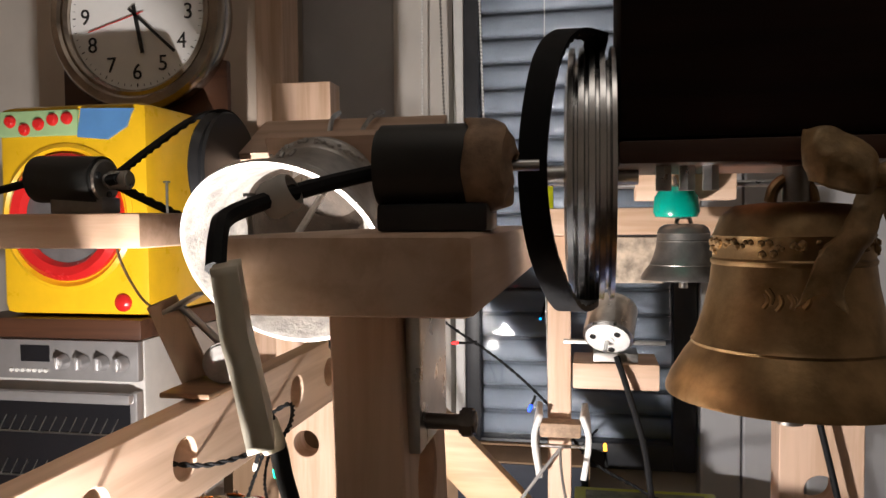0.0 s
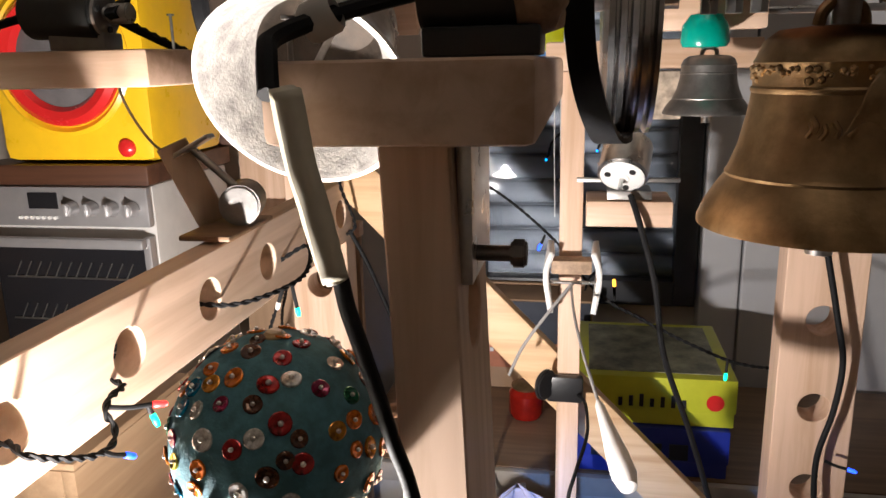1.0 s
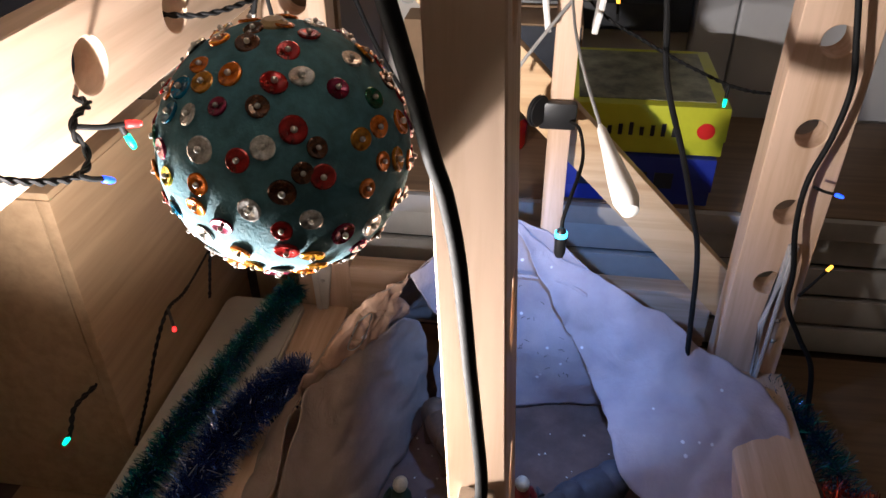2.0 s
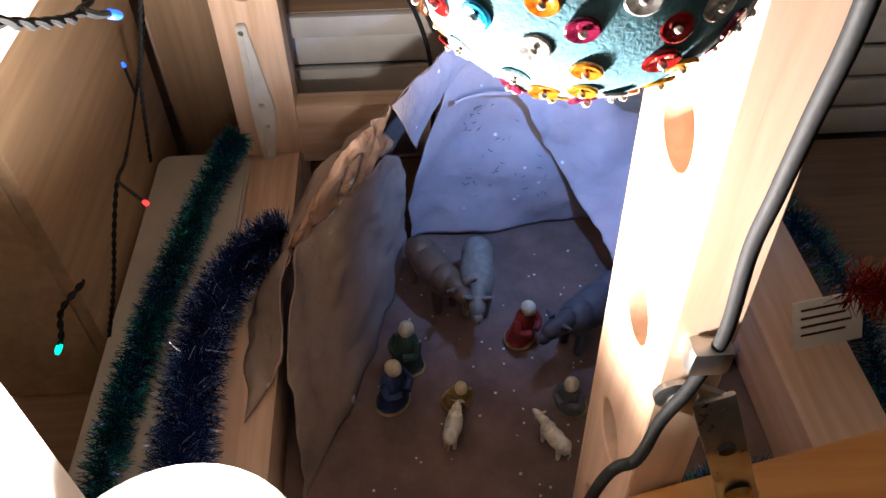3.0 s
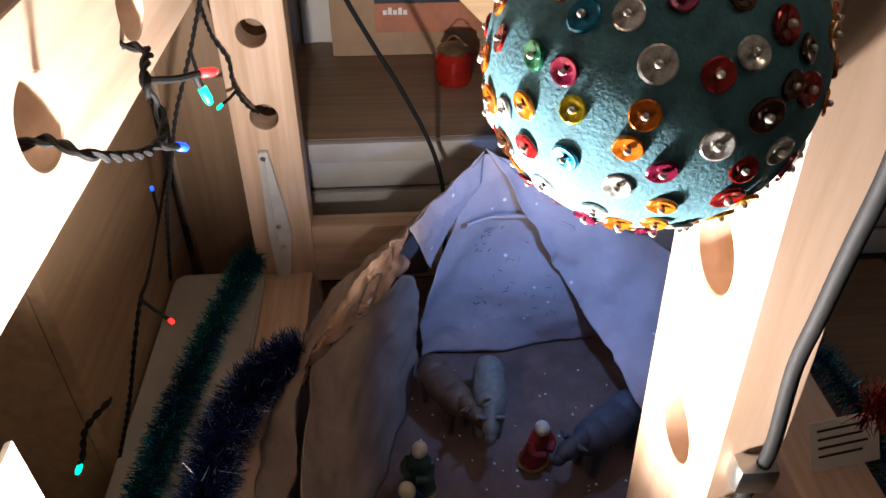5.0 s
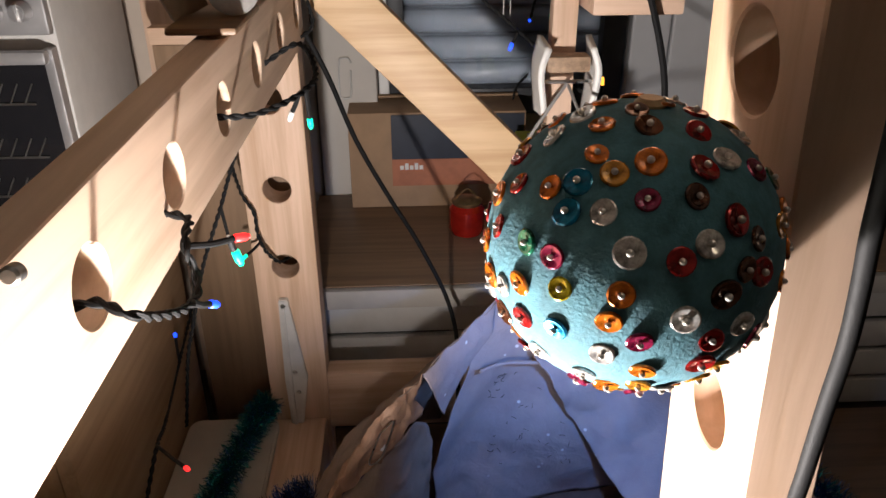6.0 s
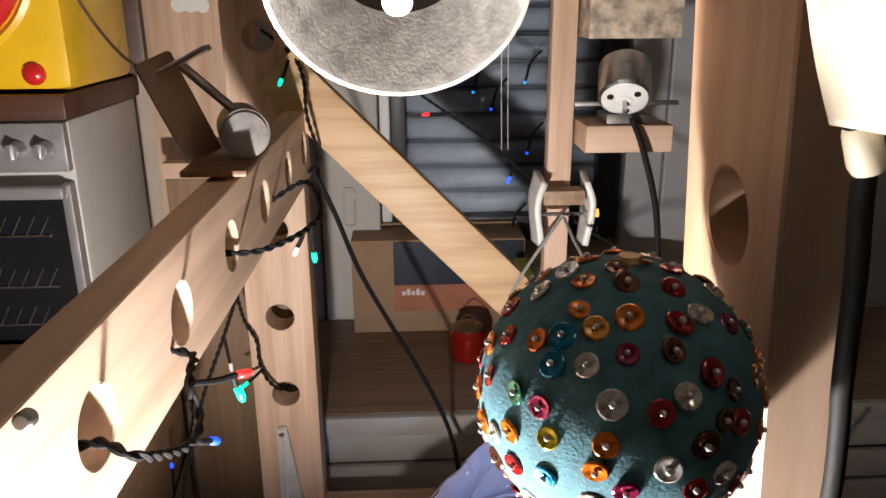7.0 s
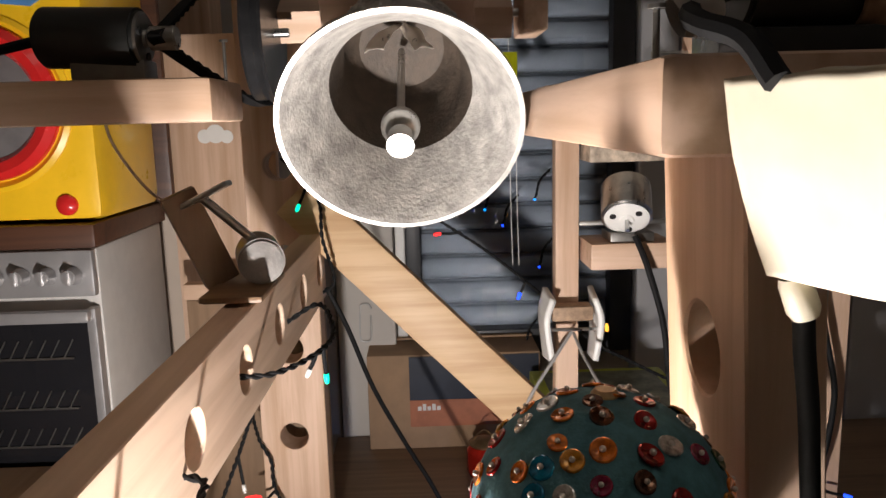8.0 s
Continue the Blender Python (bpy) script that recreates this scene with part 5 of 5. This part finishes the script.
I = [[(-0.1393, 0.8, 0.2514), (-0.1628, 0.765, 0.2499), (-0.1864, 0.742, 0.2414), (-0.2167, 0.725, 0.2196), (-0.2352, 0.705, 0.2103), (-0.247, 0.62, 0.147)],
     [(-0.125, 0.835, 0.19), (-0.15, 0.79, 0.18), (-0.178, 0.74, 0.165), (-0.205, 0.69, 0.13), (-0.226, 0.64, 0.1), (-0.241, 0.56, 0.08)],
     [(-0.128, 0.863, 0.034), (-0.14, 0.815, 0.034), (-0.151, 0.771, 0.034), (-0.183, 0.661, 0.034), (-0.215, 0.594, 0.034), (-0.238, 0.527, 0.034)]]
thicken(part("inner_flap", sheet(I, 48, 40, 0.006, 5.0, 24), lamplit_cloth, tent), 0.0012)
CUFF = [[(-0.1355, 0.795, 0.313), (-0.164, 0.748, 0.316), (-0.187, 0.736, 0.292), (-0.226, 0.738, 0.226), (-0.247, 0.7, 0.192)],
     [(-0.1389, 0.785, 0.296), (-0.1594, 0.75, 0.3019), (-0.1882, 0.73, 0.2801), (-0.2224, 0.722, 0.239), (-0.2363, 0.7, 0.232)],
     [(-0.1393, 0.8, 0.2514), (-0.1628, 0.765, 0.2499), (-0.1864, 0.742, 0.2414), (-0.2167, 0.725, 0.2196), (-0.2352, 0.705, 0.2103)]]
thicken(part("cuff", sheet(CUFF, 64, 36, 0.0075, 3.0, 42), cuff_cloth, tent, "crumpled tan turned-over edge"), 0.0012)
STRIP = [[(-0.042, 0.925, 0.322), (-0.09, 0.86, 0.317), (-0.1345, 0.797, 0.312)],
     [(-0.046, 0.915, 0.306), (-0.089, 0.856, 0.29), (-0.1249, 0.8, 0.2901)],
     [(-0.05, 0.905, 0.29), (-0.0836, 0.868, 0.261), (-0.1099, 0.835, 0.2251)]]
thicken(part("front_strip", sheet(STRIP, 48, 30, 0.003, 7.0, 26), cloth, tent), 0.0012)
B = [[(-0.052, 0.918, 0.313), (-0.04, 0.925, 0.317), (0.0, 0.928, 0.304), (0.035, 0.925, 0.28), (0.07, 0.92, 0.25)],
     [(-0.1005, 0.885, 0.181), (-0.05349999999999999, 0.915, 0.2), (-0.02, 0.93, 0.215), (0.026, 0.93, 0.21), (0.08, 0.92, 0.185)],
     [(-0.1185, 0.872, 0.1313), (-0.085, 0.898, 0.125), (-0.02, 0.905, 0.13), (0.06, 0.9, 0.127), (0.12, 0.905, 0.11)],
     [(-0.1187, 0.8838, 0.034), (-0.1, 0.89, 0.034), (-0.024, 0.889, 0.034), (0.08, 0.905, 0.034), (0.155, 0.905, 0.034)]]
bm = sheet(B, 72, 60, 0.004, 9.0, 20)
random.seed(31)
ink_at = [v.co.copy() for v in bm.verts if -0.05 < v.co.x < 0.06 and 0.09 < v.co.z < 0.215]
thicken(part("back_cloth", bm, cloth, tent), 0.0012)
scrib = bmesh.new()
for c in random.sample(ink_at, 44):
    a, ln = random.uniform(0, math.pi), random.uniform(0.003, 0.009)
    d = Vector((math.cos(a), 0, math.sin(a))) * ln
    bend = Vector((random.uniform(-1, 1), 0, random.uniform(-1, 1))) * 0.002
    tube([c - d / 2 + Vector((0, -0.0016, 0)), c + bend + Vector((0, -0.002, 0)), c + d / 2 + Vector((0, -0.0016, 0))], 0.00032, 4, 3, scrib)
part("scribbles", scrib, ink, tent, "faint dark ink scribbles")
HEM = [[(-0.064, 0.894, 0.246), (-0.030, 0.910, 0.242), (0.005, 0.914, 0.240), (0.040, 0.911, 0.236), (0.070, 0.904, 0.226)],
       [(-0.064, 0.893, 0.242), (-0.030, 0.909, 0.238), (0.005, 0.913, 0.236), (0.040, 0.910, 0.232), (0.070, 0.903, 0.222)]]
thicken(part("hem", sheet(HEM, 40, 4, 0.002, 4.0, 40), cloth, tent, "folded hem across the back cloth"), 0.003)
Rr = [[(-0.042, 0.925, 0.323), (0.0227, 0.922, 0.274), (0.128, 0.912, 0.223), (0.203, 0.89, 0.174), (0.280, 0.86, 0.142), (0.3186, 0.80, 0.114), (0.300, 0.72, 0.085)],
      [(-0.005, 0.912, 0.268), (0.052, 0.905, 0.205), (0.120, 0.875, 0.175), (0.188, 0.835, 0.145), (0.246, 0.79, 0.118), (0.262, 0.735, 0.085), (0.250, 0.67, 0.055)],
      [(0.018, 0.905, 0.228), (0.066, 0.888, 0.142), (0.087, 0.850, 0.116), (0.102, 0.7914, 0.118), (0.1174, 0.7326, 0.118), (0.155, 0.69, 0.07), (0.195, 0.64, 0.036)]]
thicken(part("side_flap", sheet(Rr, 60, 44, 0.008, 13.0, 20), cloth, tent), 0.0012)
part("pin", tube([(-0.176, 0.728, 0.297), (-0.164, 0.738, 0.300), (-0.177, 0.733, 0.262), (-0.189, 0.724, 0.262), (-0.177, 0.728, 0.296)], 0.0009, 6), steel, tent, "bent wire pin")
part("pole", rod((-0.035, 0.945, 0.026), (-0.035, 0.945, 0.312), 0.004), hardboard, tent)

# brown panel, pale board and tinsel at the side
pan = thing("brown_panel_box", (-0.45, 0.75, 0.025), "tall brown hardboard box standing beside the crib", "box")
part("side", box((-0.456, 0.675, 0.0255), (-0.442, 1.042, 0.452), 0.002), box_ply, pan)
part("front", box((-0.69, 0.675, 0.0255), (-0.4565, 0.689, 0.4515), 0.002), box_ply, pan)
part("lid", box((-0.69, 0.6755, 0.4522), (-0.442, 0.895, 0.460), 0.002), box_ply, pan)
wing = thing("rear_panel", (-0.34, 1.05, 0.0), "upright brown hardboard panel behind the post", "panel")
part("board", box((-0.43, 1.045, 0.025), (-0.262, 1.06, 0.60), 0.002), hardboard, wing)
part("cap_strip", box((-0.432, 1.042, 0.6005), (-0.260, 1.063, 0.62), 0.002), pine_x, wing)
pb = thing("pale_board", (-0.39, 0.75, 0.114), "pale rounded foam board lying flat on the frame's foot", "foam board")


def rounded_slab(x0, x1, y0, y1, z0, z1, r):
    """A flat slab with round corners."""
    t = bmesh.new()
    ring_ = []
    for cx_, cy_, a0 in ((x1 - r, y1 - r, 0), (x0 + r, y1 - r, 90), (x0 + r, y0 + r, 180), (x1 - r, y0 + r, 270)):
        ring_ += [t.verts.new((cx_ + r * math.cos(radians(a0 + 15 * k)), cy_ + r * math.sin(radians(a0 + 15 * k)), z0)) for k in range(7)]
    t.faces.new(ring_)
    made = bmesh.ops.extrude_face_region(t, geom=t.faces[:])
    bmesh.ops.translate(t, vec=(0, 0, z1 - z0), verts=[g for g in made["geom"] if isinstance(g, bmesh.types.BMVert)])
    bmesh.ops.recalc_face_normals(t, faces=t.faces)
    bmesh.ops.bevel(t, geom=[e for e in t.edges if e.calc_face_angle(0) > 0.9], offset=0.003, segments=2, affect="EDGES")
    return t


part("board", rounded_slab(-0.439, -0.322, 0.30, 0.965, 0.1135, 0.1265, 0.016), foam, pb)


def tinsel(pts, r, n, seed, mats, label):
    """A garland: a wire core and many thin foil strips standing off it."""
    th = thing("tinsel_garland", pts[0], label, "tinsel", "tinsel garlands")
    line = spline(pts, 30)
    part("core", tube(pts, 0.0012, 6), black_rubber, th)
    random.seed(seed)
    for mt in mats:
        vs, fs = [], []
        for k in range(n // len(mats)):
            i = random.randrange(len(line) - 1)
            p = line[i].lerp(line[i + 1], random.random())
            t_ = (line[i + 1] - line[i]).normalized()
            d = Vector((random.gauss(0, 1), random.gauss(0, 1), random.gauss(0, 1)))
            d = (d - 0.7 * t_ * d.dot(t_)).normalized()
            w = d.cross(Vector((random.gauss(0, 1), random.gauss(0, 1), random.gauss(0, 1)))).normalized() * 0.00055
            ln = r * random.uniform(0.7, 1.1)
            bend = Vector((random.gauss(0, 1), random.gauss(0, 1), random.gauss(0, 1))) * 0.10 * ln
            b = len(vs)
            vs += [p - w, p + w, p + d * ln * 0.6 + bend + w, p + d * ln * 0.6 + bend - w, p + d * ln + w * 0.6, p + d * ln - w * 0.6]
            fs += [(b, b + 1, b + 2, b + 3), (b + 3, b + 2, b + 4, b + 5)]
        me = bpy.data.meshes.new("foil")
        me.from_pydata(vs, [], fs)
        me.materials.append(mt)
        o = new("foil", me)
        o.parent, o.matrix_parent_inverse = th, Matrix.Translation(-Vector(th.location))
        tagged(o, kind="stuff")
    return th


foil_blue = paint("foil_blue", (0.06, 0.13, 0.36), 0.24, 0.85, 0.4, 300)
foil_teal = paint("foil_teal", (0.01, 0.22, 0.22), 0.24, 0.8, 0.4, 300)
foil_red = paint("foil_red", (0.35, 0.03, 0.01), 0.18, 0.8, 0.4, 300)
foil_silver = paint("foil_silver", (0.35, 0.42, 0.6), 0.12, 1.0, 0.3, 300)
tinsel([(-0.335, 0.965, 0.150), (-0.346, 0.935, 0.147), (-0.364, 0.845, 0.146), (-0.378, 0.760, 0.146), (-0.388, 0.690, 0.146), (-0.393, 0.620, 0.146), (-0.397, 0.550, 0.146), (-0.40, 0.44, 0.146)], 0.022, 6400, 3, [foil_teal, foil_teal, foil_blue], "dark teal tinsel garland lying on the pale board")
tinsel([(-0.252, 0.752, 0.185), (-0.272, 0.748, 0.178), (-0.298, 0.735, 0.165), (-0.317, 0.705, 0.158), (-0.329, 0.6625, 0.155), (-0.332, 0.610, 0.155), (-0.331, 0.5555, 0.155), (-0.329, 0.50, 0.155), (-0.33, 0.44, 0.155)], 0.032, 7600, 5, [foil_blue, foil_blue, foil_silver], "dark blue tinsel garland beside the tent")
tinsel([(0.30, 0.93, 0.09), (0.345, 0.84, 0.10), (0.37, 0.72, 0.10), (0.36, 0.60, 0.09), (0.31, 0.50, 0.08)], 0.026, 3000, 7, [foil_teal, foil_blue], "teal tinsel garland at the frame's far foot")
tinsel([(0.06, 0.46, 0.08), (0.10, 0.45, 0.14), (0.14, 0.46, 0.16), (0.19, 0.47, 0.12)], 0.026, 1800, 9, [foil_blue, foil_teal], "blue tinsel garland behind the front post")
tinsel([(0.27, 0.60, 0.24), (0.33, 0.58, 0.24), (0.40, 0.58, 0.24)], 0.028, 1600, 12, [foil_red], "red tinsel garland over the foot")
lbl = thing("paper_label", (0.305, 0.62, 0.1135), "small printed white paper label standing on the frame's foot", "label")
LM = Matrix.Translation((0.305, 0.62, 0.1135)) @ Matrix.Rotation(radians(-22), 4, "X") @ Matrix.Rotation(radians(-10), 4, "Y")
part("paper", box((-0.036, 0.0, 0.004), (0.036, 0.0012, 0.062), 0.0003, LM), paper, lbl)
for k in range(4):
    part("mark", box((-0.028, -0.0006, 0.050 - k * 0.010), (0.024 - 0.006 * (k % 2), -0.0001, 0.0525 - k * 0.010), 0, LM), ink, lbl, "", False)

# ---- crib figures, plain little shapes ----
def robe_colours(n, c):
    return paint(n, c, 0.6, var=0.2, scale=120, bump_h=0.0004)


cream = robe_colours("cream_glaze", (0.60, 0.55, 0.44))


def figurine(at, h, robe, mat, lean, label, kneel=1.0):
    """One moulded piece: a rounded base, a draped body and a round top."""
    x, y = at
    m = Matrix.Translation((x, y, FLOOR + 0.001)) @ Matrix.Rotation(lean[1], 4, "Z") @ Matrix.Rotation(lean[0], 4, "X")
    bm = lathe([(0.0, 0.0), (0.30, 0.0), (0.31, 0.03), (0.28, 0.06), (0.26, 0.08), (0.24, 0.2), (0.20, 0.4), (0.19, 0.55), (0.175, 0.66), (0.11, 0.74), (0.06, 0.78), (0.0, 0.79)], None, 24)
    for v in bm.verts:
        k = 1 + 0.14 * math.sin(5 * math.atan2(v.co.y, v.co.x)) * (0.8 - v.co.z) if v.co.z > 0.07 else 1
        v.co.x, v.co.y = v.co.x * k * 0.9, v.co.y * k * 0.75
    for f in bm.faces:
        f.material_index = 1 if f.calc_center_median().z < 0.065 else 0
    hd = bmesh.new()
    bmesh.ops.create_uvsphere(hd, u_segments=16, v_segments=10, radius=0.115, matrix=Matrix.Translation((0, -0.02, 0.86)) @ Matrix.Diagonal((0.95, 1.05, 1.15, 1)))
    n0 = len(bm.faces)
    join(bm, hd)
    bm.faces.ensure_lookup_table()
    for f in bm.faces[n0:]:
        f.material_index = 2
    n1 = len(bm.faces)
    for s in (-1, 1):
        tube([(0.17 * s, 0, 0.62), (0.20 * s, -0.12, 0.48), (0.05 * s, -0.22, 0.46)], 0.055, 8, 4, bm)
    bmesh.ops.transform(bm, matrix=m @ Matrix.Scale(h, 4), verts=bm.verts)
    ob = new("crib_figurine", mesh_of("crib_figurine", bm, [robe, mat, cream]))
    return tagged(ob, label, "figurine", "crib figurines")


gold = robe_colours("gold_glaze", (0.28, 0.19, 0.07))
figurine((0.002, 0.714), 0.075, robe_colours("crimson_glaze", (0.20, 0.012, 0.012)), gold, (0.1, 0.6), "small crimson plaster crib figurine with a cream top")
figurine((-0.132, 0.684), 0.078, robe_colours("green_glaze", (0.02, 0.05, 0.04)), gold, (-0.05, -0.5), "small dark green plaster crib figurine with a cream top")
figurine((-0.150, 0.638), 0.080, robe_colours("blue_glaze", (0.012, 0.03, 0.11)), gold, (0.05, 0.8), "small deep blue plaster crib figurine on a gold base")
figurine((-0.080, 0.634), 0.062, robe_colours("ochre_glaze", (0.26, 0.17, 0.06)), gold, (0.3, 0.2), "small ochre plaster crib figurine bending forward")
figurine((0.045, 0.620), 0.070, robe_colours("slate_glaze", (0.10, 0.11, 0.13)), gold, (0.2, -0.6), "small slate grey plaster crib figurine with a white top")


def beast(name, at, s, yaw, mat, label, woolly=False, horns=False):
    """A four-legged plaster animal in one mesh."""
    bm = bmesh.new()

    def blob(c, r, sub=3):
        bmesh.ops.create_icosphere(bm, subdivisions=sub, radius=1, matrix=Matrix.Translation(c) @ Matrix.Diagonal((*r, 1)))

    blob((0, 0, 0.62), (0.27, 0.58, 0.27))
    blob((0, -0.35, 0.66), (0.24, 0.26, 0.26))
    blob((0, 0.36, 0.66), (0.25, 0.26, 0.26))
    blob((0, -0.62, 0.76), (0.13, 0.22, 0.17))
    blob((0, -0.82, 0.80), (0.125, 0.20, 0.13))
    blob((0, -0.97, 0.75), (0.085, 0.12, 0.09))
    for sx in (-1, 1):
        for y in (-0.36, 0.38):
            rod((0.14 * sx, y, 0.0), (0.15 * sx, y, 0.55), 0.06, 0.095, 10, bm)
        rod((0.09 * sx, -0.76, 0.90), (0.22 * sx, -0.74, 0.92), 0.05, 0.015, 8, bm)
        if horns:
            tube([(0.07 * sx, -0.78, 0.92), (0.17 * sx, -0.82, 0.98), (0.20 * sx, -0.88, 1.06)], 0.024, 6, 4, bm)
    tube([(0, 0.58, 0.75), (0, 0.68, 0.6), (0.02, 0.68, 0.3)], 0.03, 6, 4, bm)
    if woolly:
        for v in bm.verts:
            if v.co.z > 0.3:
                v.co += 0.05 * noise.noise_vector(v.co * 7)
    m = Matrix.Translation((at[0], at[1], FLOOR + 0.001)) @ Matrix.Rotation(yaw, 4, "Z") @ Matrix.Scale(s, 4)
    bmesh.ops.transform(bm, matrix=m, verts=bm.verts)
    return tagged(new(name, mesh_of(name, bm, mat)), label, "animal figurine", "crib animals")


fleece = robe_colours("white_fleece", (0.66, 0.63, 0.56))
beast("ox_figurine", (-0.0437, 0.779), 0.078, -0.10, robe_colours("grey_hide", (0.15, 0.145, 0.13)), "grey plaster ox figurine standing in the tent", horns=True)
beast("ox_figurine", (-0.096, 0.790), 0.078, 0.50, robe_colours("brown_hide", (0.10, 0.058, 0.036)), "brown plaster ox figurine standing in the tent", horns=True)
beast("donkey_figurine", (0.085, 0.716), 0.086, -0.93, robe_colours("blue_grey_hide", (0.045, 0.052, 0.075)), "dark grey plaster donkey figurine beside the post")
beast("sheep_figurine", (-0.087, 0.590), 0.034, 2.86, fleece, "small white plaster sheep figurine", True)
beast("sheep_figurine", (0.018, 0.570), 0.034, 3.665, fleece, "small white woolly plaster sheep figurine", True)
random.seed(21)
conf = bmesh.new()
for k in range(70):
    c = Vector((random.uniform(-0.18, 0.14), random.uniform(0.50, 0.86), 0.0335))
    r0, a0 = random.uniform(0.0012, 0.0024), random.uniform(0, 6.28)
    ring = [conf.verts.new(c + Vector(((r0 if i % 2 else r0 * 0.45) * math.cos(a0 + i * 0.628), (r0 if i % 2 else r0 * 0.45) * math.sin(a0 + i * 0.628), 0.0))) for i in range(10)]
    top_v = conf.verts.new(c + Vector((0, 0, 0.0006)))
    for i in range(10):
        conf.faces.new((ring[i], ring[(i + 1) % 10], top_v))
tagged(part("star_confetti", conf, paper, None, smooth=False), "scattered tiny white star confetti on the crib floor", "confetti", kind="stuff")
